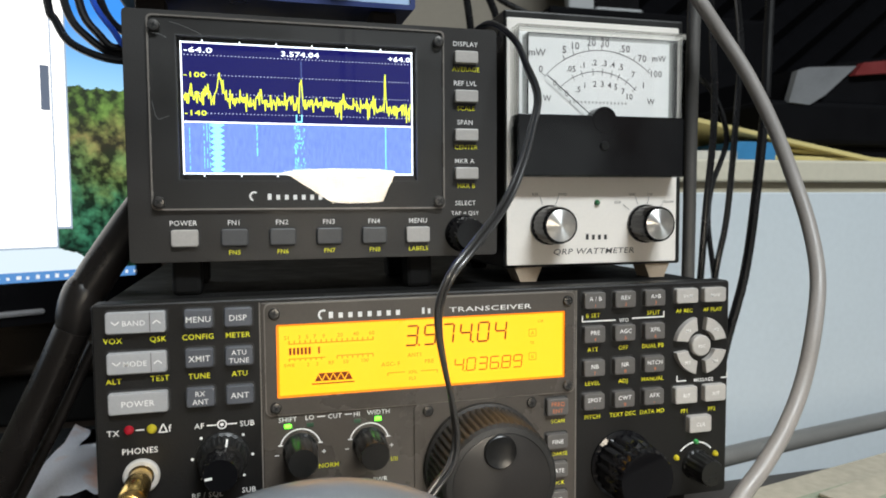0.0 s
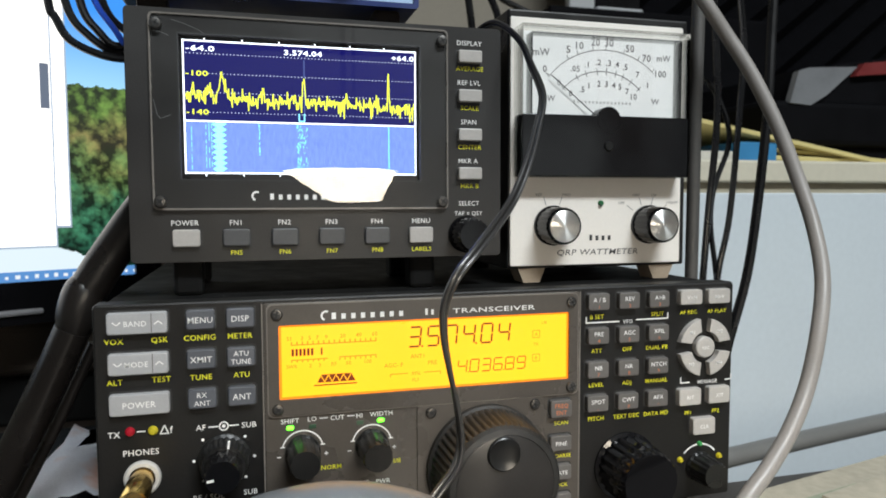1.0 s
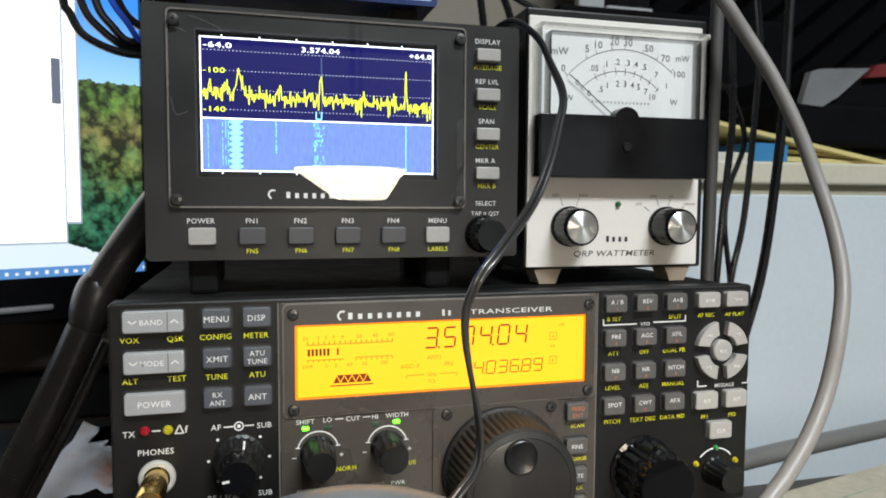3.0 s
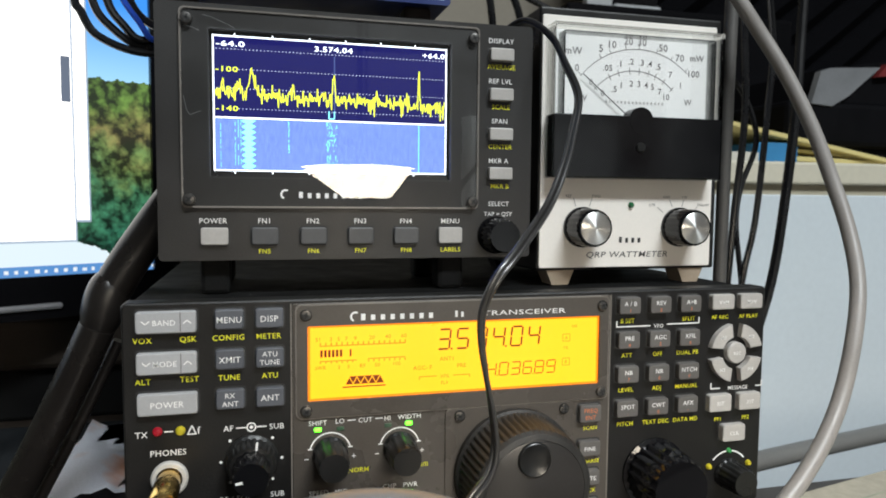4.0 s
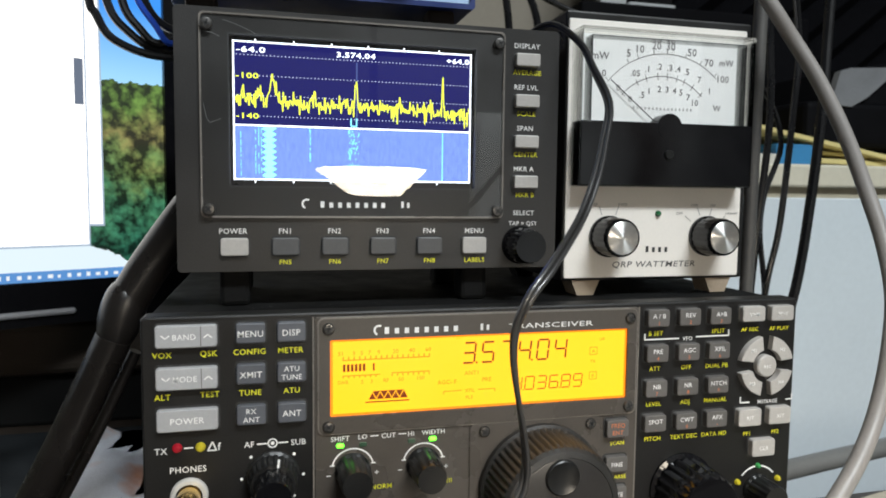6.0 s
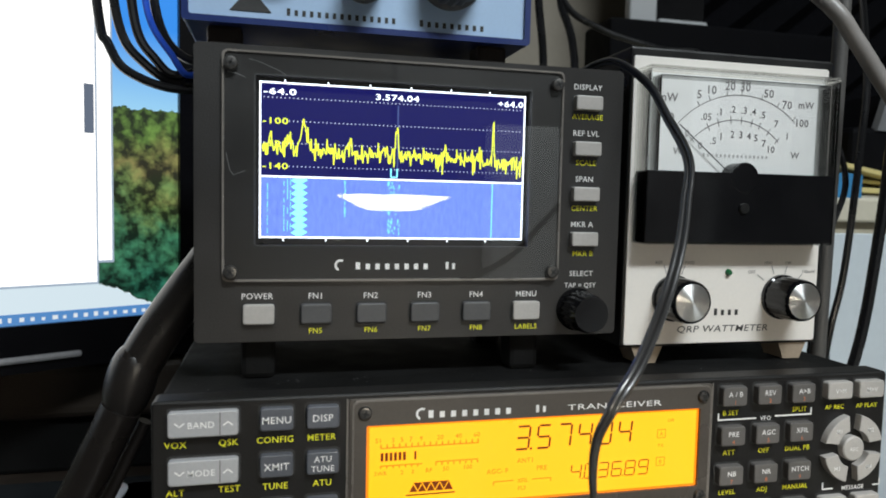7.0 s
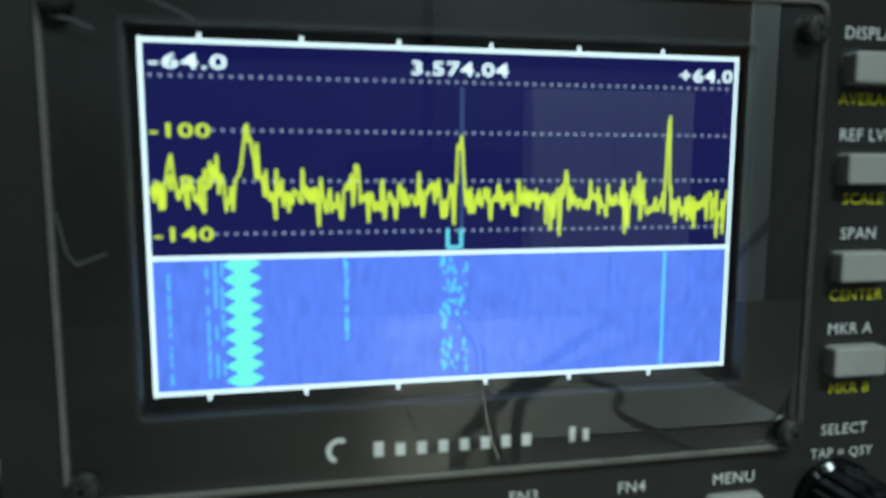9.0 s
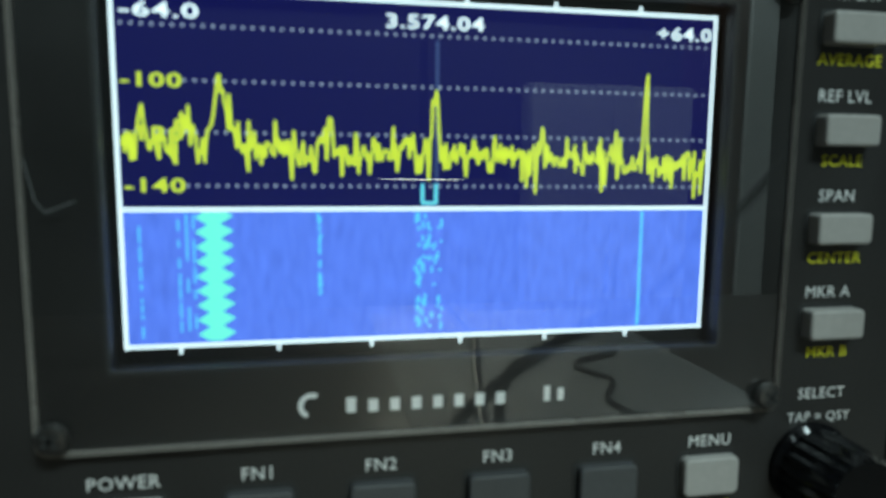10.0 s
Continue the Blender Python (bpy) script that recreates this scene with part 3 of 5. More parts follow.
for n, (x, z) in enumerate(((-52.3, 56.8), (-24.7, 56.8), (-52.3, 28.5), (-24.7, 28.5))):
    k = pointer_knob(x, z, 6.3, 16, radio, ribs=10, plane=-0.9, label="small ribbed black knob")
    bm = arc(x, z + 0.4, 8.0, 12, 168, 0.55, C, 24)
    for a in (12, 168):
        ax, az = x + 8 * math.cos(radians(a)), z + 0.4 + 8 * math.sin(radians(a))
        strip((ax - 0.9, az + 0.2), (ax + 0.9, az + 0.2), 0.5, C - 0.05, bm)
    for sx in (-1, 1):
        strip((x + sx * 9.2 - 0.8, z - 1.6), (x + sx * 9.2 + 0.8, z - 1.6), 0.4, C, bm)
    strip((x + 9.2, z - 2.4), (x + 9.2, z - 0.8), 0.4, C, bm)
    part("scale", bm, WHITE_INK, radio)

# main tuning knob
SOFT_GRIP = mat("worn_soft_grip", (0.022, 0.021, 0.020), 0.5, vary=0.2, bump=0.3, grain=1500)
KNOB_FACE = mat("satin_knob_face", (0.026, 0.024, 0.023), 0.30, vary=0.15, blotch=50, rough_vary=0.08)
dial = part("tuning_knob", lathe([(25.0, -1.6), (26.2, -2.6), (26.2, -5.0), (25.2, -6.0), (25.0, -8.0), (24.6, -20.0), (23.8, -24.0), (22.6, -25.6), (20.5, -26.2), (20.0, -25.8), (0, -25.8)], 24.0, 44.0, 360, 56, 1.3, -22.0, -7.0), SOFT_GRIP, radio, "large dark tuning knob with a grooved rubber grip", smooth=True)
part("knob_face", lathe([(20.4, -25.5), (20.2, -26.0), (19.6, -26.3), (0, -26.4)], 24.0, 44.0, 64), KNOB_FACE, dial, smooth=True)
part("finger_dimple", lathe([(6.9, -26.3), (6.7, -27.3), (6.3, -27.6), (5.8, -27.4), (4.6, -26.9), (2.6, -26.55), (0, -26.45)], 23.0, 57.2, 32), BLACK, dial, "glossy round finger dimple", smooth=True)

for z, words, yellow in ((68.5, ("FREQ", "ENT"), "SCAN"), (52.7, ("FINE",), "COARSE"), (39.6, ("RATE",), "LOCK"), (26.5, ("SUB",), "DIV")):
    ink = ORANGE_INK if z > 60 else WHITE_INK
    rows = [(w, 0, 0 if len(words) == 1 else 1.5 - 3.0 * n, 2.0, ink) for n, w in enumerate(words)]
    key(54.3, 64.3, z - (7.6 if len(words) > 1 else 6.8), z, 2.6, KEY_BROWN, radio, plane=-0.9, texts=rows)
    legend(yellow, 58.9, z - (9.7 if len(words) > 1 else 8.6), 1.9, YELLOW_INK, radio, C)

GRID = {0: ("A / B", "1", "REV", "2", "A>B", "3"), 1: ("PRE", "4", "AGC", "5", "XFIL", "6"), 2: ("NB", "7", "NR", "8", "NTCH", "9"), 3: ("SPOT", ".", "CWT", "0", "AFX", "-")}
UNDER = {0: ("B SET", "", "SPLIT"), 1: ("ATT", "OFF", "DUAL PB"), 2: ("LEVEL", "ADJ", "MANUAL"), 3: ("PITCH", "TEXT DEC", "DATA MD")}
for row in range(4):
    z = 114.7 - 15.25 * row
    for col in range(3):
        x = 72.4 + 15.1 * col
        word, digit = GRID[row][2 * col], GRID[row][2 * col + 1]
        key(x, x + 10.2, z - 7.4, z, 3.2, KEY_BROWN, radio, texts=[(word, 0, 1.0, 2.1, WHITE_INK), (digit, 0, -2.0, 1.7, ORANGE_INK)], label="warm grey push key with an orange number")
        if UNDER[row][col]:
            legend(UNDER[row][col], x + 3.7, z - 10.0, 2.1, YELLOW_INK, radio)
legend("VFO", 91.3, 101.9, 1.9, WHITE_INK, radio)
for a, b in (((70.9, 104.6), (70.9, 102.0)), ((70.7, 102.0), (87.2, 102.0)), ((95.4, 102.4), (111.8, 102.4)), ((111.6, 102.4), (111.6, 105.0)),
             ((119.0, 74.4), (119.0, 71.8)), ((118.8, 71.8), (123.8, 71.8)), ((142.6, 72.0), (146.0, 72.0)), ((145.8, 72.0), (145.8, 74.6))):
    part("legend_mark", strip(a, b, 0.6, -0.15), WHITE_INK, radio)
for x0, x1, z0, z1, word, under, dx in ((118.7, 130.1, 107.9, 114.7, "V>M", "AF REC", -2.1), (133.4, 145.0, 107.9, 114.7, "M>V", "AF PLAY", -1.8), (118.9, 130.5, 60.7, 68.6, "RIT", "PF1", -1.6), (134.6, 146.0, 60.7, 68.6, "XIT", "PF2", -2.4), (126.6, 138.4, 46.3, 54.2, "CLR", "", 0)):
    key(x0, x1, z0, z1, 3.2, KEY_PALE, radio, texts=[(word, 0, 0, 1.9, WHITE_INK)], label="pale grey push key")
    if under:
        legend(under, (x0 + x1) / 2 + dx, z0 - 3.1, 2.0, YELLOW_INK, radio)
legend("MESSAGE", 133.2, 71.8, 1.9, WHITE_INK, radio)
mx, mz = seen_at(132.3, 87.6, 3.0)
for n, a0 in enumerate((102, 12, 192, 282)):
    pts = [(mx + q * math.cos(radians(a)), mz + q * math.sin(radians(a))) for q, angles in ((13.4, [a0 + 66 * k / 8 for k in range(9)]), (7.4, [a0 + 62 - 58 * k / 6 for k in range(7)])) for a in angles]
    k = part("key", prism(pts, -3.0, 0.5, 0.35), KEY_PALE, radio, "pale grey curved key")
    am = radians(a0 + 33)
    part("legend", lettering("M%d" % (1, 2, 3, 4)[n], mx + 10.4 * math.cos(am), mz + 10.4 * math.sin(am), 1.8, -3.1), WHITE_INK, k)
k = part("key", lathe([(4.9, 0.5), (4.9, -2.6), (4.4, -3.0), (0, -3.1)], mx, mz, 28), KEY_PALE, radio, "round pale grey key", smooth=True)
part("legend", lettering("REC", mx, mz, 1.6, -3.2), WHITE_INK, k)

second = pointer_knob(91.0, 36.0, 14.3, 22, radio, GLOSS_BLACK, ribs=22, label="medium glossy black knob")
third = pointer_knob(129.7, 31.6, 6.6, 13, radio, ribs=16, label="small ribbed black knob")
part("scale", arc(129.7, 31.6, 10.6, 40, 140, 0.7, -0.15), WHITE_INK, radio)
panel_led(129.6, 42.4, (0.05, 0.28, 0.08), 0.15, radio, 1.1, label="green dim indicator lamp")
for x in (119.3, 140.2):
    panel_led(x, 35.7, (0.5, 0.42, 0.02), 0.2, radio, 1.2, label="yellow small indicator lamp")

# ---- spectrum analyzer on top of the transceiver ----
F = 23.0
analyzer = thing("spectrum_analyzer", (-39, 55, 117), "charcoal spectrum display unit with a lit screen, standing on the transceiver", "radio display")
part("case", box(-115.5, 37.8, F + 5, F + 74, 132.6, 231.0, 1.5), PAINT, analyzer)
part("front_panel", ring_plate(rounded(-116.8, 39.0, 131.3, 232.2, 1.6), rounded(-98.2, 2.9, 163.8, 223.6, 0.4), F, F + 7), ANALYZER_PAINT, analyzer)
part("panel_edge", ring_plate(rounded(-117.0, 39.2, 131.1, 232.4, 1.8), rounded(-116.5, 38.7, 131.6, 231.9, 1.5), F + 0.5, F + 7.2), ANALYZER_PAINT, analyzer)
for x in (-96, 4):
    for y in (F + 12, F + 60):
        part("foot", box(x - 6, x + 6, y - 6, y + 6, 116.6, 132.8, 2), RUBBER, analyzer)
underlay = part("display_surround", ring_plate(rounded(-107.0, 13.3, 153.2, 229.4, 1.6), rounded(-97.0, 1.7, 164.8, 222.6, 0.5), F - 0.9, F + 3.4), UNDERLAY, analyzer, "dark printed surround under the display cover")
part("window_edge", ring_plate(rounded(-97.6, 2.3, 164.2, 223.2, 0.5), rounded(-96.9, 1.6, 164.9, 222.5, 0.5), F - 1.0, F + 0.5), BLACK_INK, underlay)
cover = part("display_cover", prism(rounded(-107.2, 13.5, 153.0, 229.6, 1.8), F - 2.4, F - 1.15, 0.3), COVER, analyzer, "clear glossy plastic display cover")
cover.visible_shadow = False
part("cover_rim", ring_plate(rounded(-107.8, 14.1, 152.4, 230.2, 2.0), rounded(-107.1, 13.4, 153.1, 229.5, 1.8), F - 1.6, F + 0.1), mat("cover_edge", (0.20, 0.18, 0.16), 0.3, vary=0.1), analyzer)
for x, z in ((-104.9, 225.4), (11.2, 225.2), (-105.0, 155.7), (11.3, 155.6)):
    screw(x, z, F - 2.4, analyzer, 2.4)
part("maker_name", bars(-49.5, 157.8, 28, 2.5, 8, F - 1.05), WHITE_INK, underlay)
part("maker_mark", arc(-67.9, 158.0, 1.7, 60, 250, 0.8, F - 1.05, 10), WHITE_INK, underlay)
part("model_mark", bars(-28.0, 157.9, 4.8, 2.6, 2, F - 1.05), WHITE_INK, underlay)

# its screen
NAVY = glow("screen_navy", (0.006, 0.006, 0.145), 1.0)
WATERFALL = mat("screen_waterfall", (0.02, 0.02, 0.03), 0.4, vary=0.02, emit=(0.23, 0.39, 1.7), power=1.0)
SCREEN_WHITE, SCREEN_YELLOW = glow("screen_white", (0.86, 0.93, 1.0), 2.7), glow("screen_yellow", (0.80, 0.90, 0.05), 2.0)
SCREEN_CYAN, SCREEN_GREEN, SCREEN_TEAL = glow("screen_cyan", (0.25, 0.80, 1.0), 1.9), glow("screen_green", (0.25, 0.90, 0.70), 2.2), glow("screen_teal", (0.16, 0.55, 1.0), 2.3)
SCREEN_DIM, SCREEN_DOT = glow("screen_dim_blue", (0.12, 0.18, 0.50), 0.8), glow("screen_dot", (0.62, 0.68, 0.85), 1.7)


def noisy(m, scale_x, scale_z, low, high):
    """Fine mottle of a lit area, as weak signals give it."""
    nt = m.node_tree
    coord, stretch, grain, span, times = (nt.nodes.new(k) for k in ("ShaderNodeTexCoord", "ShaderNodeMapping", "ShaderNodeTexNoise", "ShaderNodeMapRange", "ShaderNodeMath"))
    stretch.inputs["Scale"].default_value = (scale_x, 1, scale_z)
    grain.inputs["Scale"].default_value, grain.inputs["Detail"].default_value = 1.0, 5
    span.inputs["From Min"].default_value, span.inputs["From Max"].default_value = 0.3, 0.7
    span.inputs["To Min"].default_value, span.inputs["To Max"].default_value = low, high
    times.operation = "MULTIPLY"
    times.inputs[1].default_value = 1.0
    nt.links.new(coord.outputs["Object"], stretch.inputs[0])
    nt.links.new(stretch.outputs[0], grain.inputs["Vector"])
    nt.links.new(grain.outputs["Fac"], span.inputs["Value"])
    nt.links.new(span.outputs[0], times.inputs[0])
    nt.links.new(times.outputs[0], nt.nodes["Principled BSDF"].inputs["Emission Strength"])


noisy(WATERFALL, 900, 260, 0.84, 1.16)
SX0, SX1, SZ0, SZ1, SZM = -95.5, 0.3, 167.5, 220.7, 188.6
G = F + 3.0
screen = part("screen", box(-98, 2.6, G, G + 1.5, 164, 223.4), BLACK, analyzer, "lit colour screen with a yellow spectrum trace over a blue waterfall")
part("spectrum_area", box(SX0, SX1, G - 0.15, G, SZM, SZ1), NAVY, screen)
part("waterfall_area", box(SX0, SX1, G - 0.15, G, SZ0, SZM), WATERFALL, screen)
bm = bmesh.new()
for a, b in (((SX0, SZ0), (SX1, SZ0)), ((SX0, SZ1), (SX1, SZ1)), ((SX0, SZM), (SX1, SZM)), ((SX0, SZ0 - 0.4), (SX0, SZ1 + 0.4)), ((SX1, SZ0 - 0.4), (SX1, SZ1 + 0.4))):
    strip(a, b, 0.58, G - 0.3, bm)
for k in range(6):
    x = -87.6 + 14.75 * k
    strip((x, SZ0 - 1.3), (x, SZ0), 0.5, G - 0.3, bm)
    strip((x + 0.4, SZ1), (x + 0.4, SZ1 + 1.2), 0.5, G - 0.3, bm)
part("frame_lines", bm, SCREEN_WHITE, screen)
bm = bmesh.new()
for z in (215.7, 207.8, 200.2, 192.2):
    for k in range(66):
        x = SX0 + 1.2 + 1.43 * k
        if z in (207.8, 192.2) and x < -86.5:
            continue
        disc(x, z, 0.23, G - 0.28, 6, bm)
part("grid_dots", bm, SCREEN_DOT, screen)
bm = bmesh.new()
for text, x, w in (("-64.0", -88.9, 11.0), ("3.574.04", -47.9, 15.6), ("+64.0", -5.3, 9.8)):
    lettering(text, x, 217.9, 2.3, G - 0.32, w, bold=0.012, bm=bm)
part("screen_text", bm, SCREEN_WHITE, screen)
bm = bmesh.new()
for text, z in (("-100", 207.9), ("-120", 200.1), ("-140", 192.4)):
    lettering(text, -90.4, z, 2.3, G - 0.32, 8.6, bold=0.012, bm=bm)
part("level_text", bm, SCREEN_YELLOW, screen)
part("marker_line", strip((-47.6, 191.5), (-47.6, 215.0), 0.5, G - 0.25), SCREEN_DIM, screen)

rng = random.Random(7)
bm = bmesh.new()
last = None
for k in range(480):
    x = SX0 + 0.7 + (SX1 - SX0 - 1.4) * k / 479
    z = 198.6 - 2.8 * k / 479 + rng.gauss(0, 1.6)
    if rng.random() < 0.04:
        z -= rng.uniform(1.5, 4.5)
    for px, h, w in ((-80.6, 8.6, 1.5), (-92.0, 4.0, 0.7), (-86.0, 3.4, 1.6), (-64.5, 4.2, 0.5), (-52.4, 3.6, 0.6), (-47.9, 8.2, 0.75), (-30.0, 3.0, 0.5), (-17.0, 3.2, 0.5), (-11.7, 14.0, 0.35)):
        z += h * math.exp(-((x - px) / w) ** 2)
    z = max(z, SZM + 1.6)
    if last:
        strip(last, (x, z), 0.40, G - 0.35 - 0.0004 * (k % 3), bm)
    last = (x, z)
part("trace", bm, SCREEN_YELLOW, screen, "jagged yellow spectrum trace")
bm = bmesh.new()
for a, b in (((-49.9, 192.6), (-49.9, 189.4)), ((-49.9, 189.5), (-47.7, 189.5)), ((-47.7, 192.6), (-47.7, 189.4))):
    strip(a, b, 0.55, G - 0.4, bm)
part("marker", bm, SCREEN_CYAN, screen)
bm = bmesh.new()
for k in range(9):
    z, h = SZ0 + 0.6 + 2.28 * k, 2.28
    bm.faces.new([bm.verts.new((x, G - 0.22, q)) for x, q in ((-83.2, z), (-81.4, z), (-79.3, z + 0.55 * h), (-81.2, z + h), (-83.0, z + h), (-85.0, z + 0.45 * h))])
part("zigzag_signal", bm, SCREEN_GREEN, screen)
bm = bmesh.new()
strip((-11.6, SZ0 + 0.5), (-11.6, SZM - 0.5), 0.5, G - 0.22, bm)
for k in range(70):
    x = rng.choice((-49.4, -48.2, -50.6, -46.9)) + rng.uniform(-0.5, 0.5)
    z = rng.uniform(SZ0 + 1, SZM - 1.5)
    strip((x, z), (x, z + rng.uniform(0.4, 1.4)), 0.4, G - 0.22, bm)
for k in range(26):
    z = rng.uniform(SZ0 + 6, SZM - 1.5)
    strip((-66.3, z), (-66.3 + rng.uniform(-0.3, 0.3), z + rng.uniform(0.4, 1.5)), 0.35, G - 0.22, bm)
for x in (-93.0, -87.4, -86.2, -85.2):
    for k in range(14):
        z = rng.uniform(SZ0 + 1, SZM - 2)
        strip((x, z), (x, z + rng.uniform(0.6, 2.0)), 0.3, G - 0.22, bm)
part("faint_signals", bm, SCREEN_TEAL, screen)

# its keys
for n, (top, under) in enumerate((("POWER", ""), ("FN1", "FN5"), ("FN2", "FN6"), ("FN3", "FN7"), ("FN4", "FN8"), ("MENU", "LABELS"))):
    x = -101.1 + 19.62 * n
    pale = n in (0, 5)
    key(x, x + 10.6, 137.4, 144.4, 2.0, KEY_PALE if pale else KEY_DARK, analyzer, F, label="pale grey push key" if pale else "dark grey push key")
    legend(top, x + 5.0, 147.3, 2.3, WHITE_INK, analyzer, F - 0.15)
    if under:
        legend(under, x + 5.2, 134.9, 2.1, YELLOW_INK, analyzer, F - 0.15)
for n, (top, under) in enumerate((("DISPLAY", "AVERAGE"), ("REF LVL", "SCALE"), ("SPAN", "CENTER"), ("MKR A", "MKR B"))):
    z = 222.6 - 17.25 * n
    key(19.8, 30.6, z - 5.4, z, 3.0, KEY_PALE, analyzer, F, label="pale grey push key", r=0.7)
    legend(top, 24.4 - 0.2 * n, z + 2.9, 2.3, WHITE_INK, analyzer, F - 0.15)
    legend(under, 24.5, z - 8.2, 2.2, YELLOW_INK, analyzer, F - 0.15)
legend("SELECT", 24.1, 154.9, 2.2, WHITE_INK, analyzer, F - 0.15)
legend("TAP = QSY", 23.9, 150.4, 2.0, WHITE_INK, analyzer, F - 0.15)
knob = pointer_knob(22.6, 141.0, 7.6, 14, analyzer, GLOSS_BLACK, ribs=20, plane=F, label="glossy black turning knob")

# ---- meter unit beside it ----
W = 27.0
meter = thing("watt_meter", (91, 70, 117), "ivory bench power meter with needle dial, standing on the transceiver", "meter")
part("shell", box(44.6, 138.4, W + 1.2, W + 95, 124.0, 243.6, 1.0), BLACK, meter, "black steel shell")
part("front_panel", prism(rounded(45.4, 135.2, 125.3, 239.8, 0.8, 2), W, W + 3, 0.3), IVORY, meter, "ivory enamelled front panel")
for x in (51, 120):
    part("foot", prism([(x - 1, 124.2), (x + 13, 124.2), (x + 10, 117.2), (x + 2, 117.2)], W + 2, W + 14), mat("tan_foot", (0.34, 0.27, 0.20), 0.6), meter)
    part("foot", prism([(x - 1, 124.2), (x + 13, 124.2), (x + 10, 117.2), (x + 2, 117.2)], W + 78, W + 90), RUBBER, meter)
dial_card = part("dial_card", box(48.5, 132.0, W - 1.6, W - 0.1, 190, 233.4), CARD, meter, "white dial card with three scales")
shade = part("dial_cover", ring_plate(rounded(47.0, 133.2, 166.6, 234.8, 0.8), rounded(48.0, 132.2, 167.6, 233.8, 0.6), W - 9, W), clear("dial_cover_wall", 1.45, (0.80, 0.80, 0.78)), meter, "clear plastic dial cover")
glass = part("dial_window", prism(rounded(48.0, 132.2, 194.6, 233.8, 0.4), W - 9, W - 8, 0.3), CLEAR, meter)
for o in (shade, glass):
    o.visible_shadow = False
part("inner_edge", ring_plate(rounded(52.4, 129.4, 193.5, 231.6, 0.4), rounded(52.9, 128.9, 194, 231.2, 0.4), W - 7.9, W - 1.6), clear("dial_inner_wall", 1.45, (0.72, 0.72, 0.70)), glass).visible_shadow = False
band = part("dial_band", prism(rounded(47.6, 132.6, 167.0, 195.0, 0.6, 2), W - 9.2, W - 0.2, 0.4), GLOSS_BLACK, meter, "glossy black lower cover of the dial")
part("set_screw", lathe([(2.2, W - 9.2), (2.2, W - 9.8), (1.9, W - 10.1), (0, W - 10.1)], 90.5, 181.0, 20), BLACK, band, smooth=True)
part("pivot_cover", lathe([(6.2, W - 2), (6.2, W - 9.0), (5.8, W - 9.3), (0, W - 9.3)], 90.6, 193.0, 36), GLOSS_BLACK, meter, smooth=True)
part("needle", strip((64.0, 213.6), (87.0, 195.4), 0.5, W - 3.5), BLACK_INK, meter)
D = W - 1.75
bm = bmesh.new()
for text, x, z, h in (("mW", 59.7, 224.4, 3.6), ("5", 73.3, 226.2, 3.6), ("10", 79.0, 228.3, 3.6), ("20", 87.1, 230.2, 3.6), ("30", 94.2, 230.2, 3.6), ("50", 105.2, 228.2, 3.6), ("70", 114.1, 224.1, 3.6), ("mW", 123.4, 224.4, 3.2), ("100", 121.9, 217.0, 3.4), ("0", 61.5, 216.8, 3.4)):
    lettering(text, x, z, h, D, bold=0.012, bm=bm)
for text, x, z in (("0", 68.6, 210.7), (".05", 76.8, 217.5), (".1", 82.6, 219.7), (".2", 88.7, 221.0), (".3", 94.0, 220.8), (".4", 98.2, 220.4), (".5", 102.7, 219.4), ("7", 109.4, 216.2), ("1", 114.9, 211.3)):
    lettering(text, x, z, 3.0, D, bold=0.012, bm=bm)
for text, x, z in (("0", 74.6, 206.0), (".5", 80.4, 208.1), ("1", 83.9, 210.0), ("2", 89.1, 211.0), ("3", 93.0, 211.0), ("4", 96.8, 210.6), ("5", 100.1, 210.0), ("7", 104.0, 208.0), ("10", 107.6, 205.6), ("W", 64.7, 203.5), ("W", 119.1, 203.6)):
    lettering(text, x, z, 3.0, D, bold=0.012, bm=bm)
part("scale_figures", bm, GREY_INK, dial_card)
bm = bmesh.new()
arc(92.6, 188.4, 38.2, 48, 140, 0.3, D, 40, bm)
arc(91.0, 188.6, 28.0, 45, 138, 0.3, D, 32, bm)
for a in (139, 120, 112, 100, 90, 76, 64, 50):
    ca, sa = math.cos(radians(a)), math.sin(radians(a))
    strip((92.6 + 38.2 * ca, 188.4 + 38.2 * sa), (92.6 + 40.2 * ca, 188.4 + 40.2 * sa), 0.3, D, bm)
for a in (136, 118, 108, 96, 86, 76, 68, 58, 47):
    ca, sa = math.cos(radians(a)), math.sin(radians(a))
    strip((91.0 + 26.4 * ca, 188.6 + 26.4 * sa), (91.0 + 29.6 * ca, 188.6 + 29.6 * sa), 0.3, D, bm)
part("scale_arcs", bm, GREY_INK, dial_card)
part("maker_name", bars(91.0, 202.2, 31, 1.4, 16, D), mat("pale_grey_ink", (0.45, 0.44, 0.43), 0.6), dial_card)
for x, tilt in ((66.6, 25), (117.4, 60)):
    k = part("knob", lathe([(9.4, W), (9.4, W - 1.5), (8.9, W - 2), (8.6, W - 12), (8.2, W - 13.6), (7.9, W - 14), (7.3, W - 14), (7.2, W - 13.6)], x, 144.2, 120, 20, 0.2, W - 12.5, W - 1.8), GLOSS_BLACK, meter, "ribbed black knob with a turned metal cap", smooth=True)
    cap = part("cap", lathe([(7.3, W - 13.0), (7.3, W - 14.0), (6.9, W - 14.25), (0, W - 14.3)], x, 144.2, 48), ALUMINIUM, k, "turned aluminium cap", smooth=True)
    axis = Vector((x - 91, 0, 144.2 - 117)) / 1000
    cap.data.transform(Matrix.Translation(-axis))
    cap.location = axis
panel_led(91.6, 154.6, (0.01, 0.12, 0.04), 0, meter, 1.3, W, "green unlit indicator lamp")
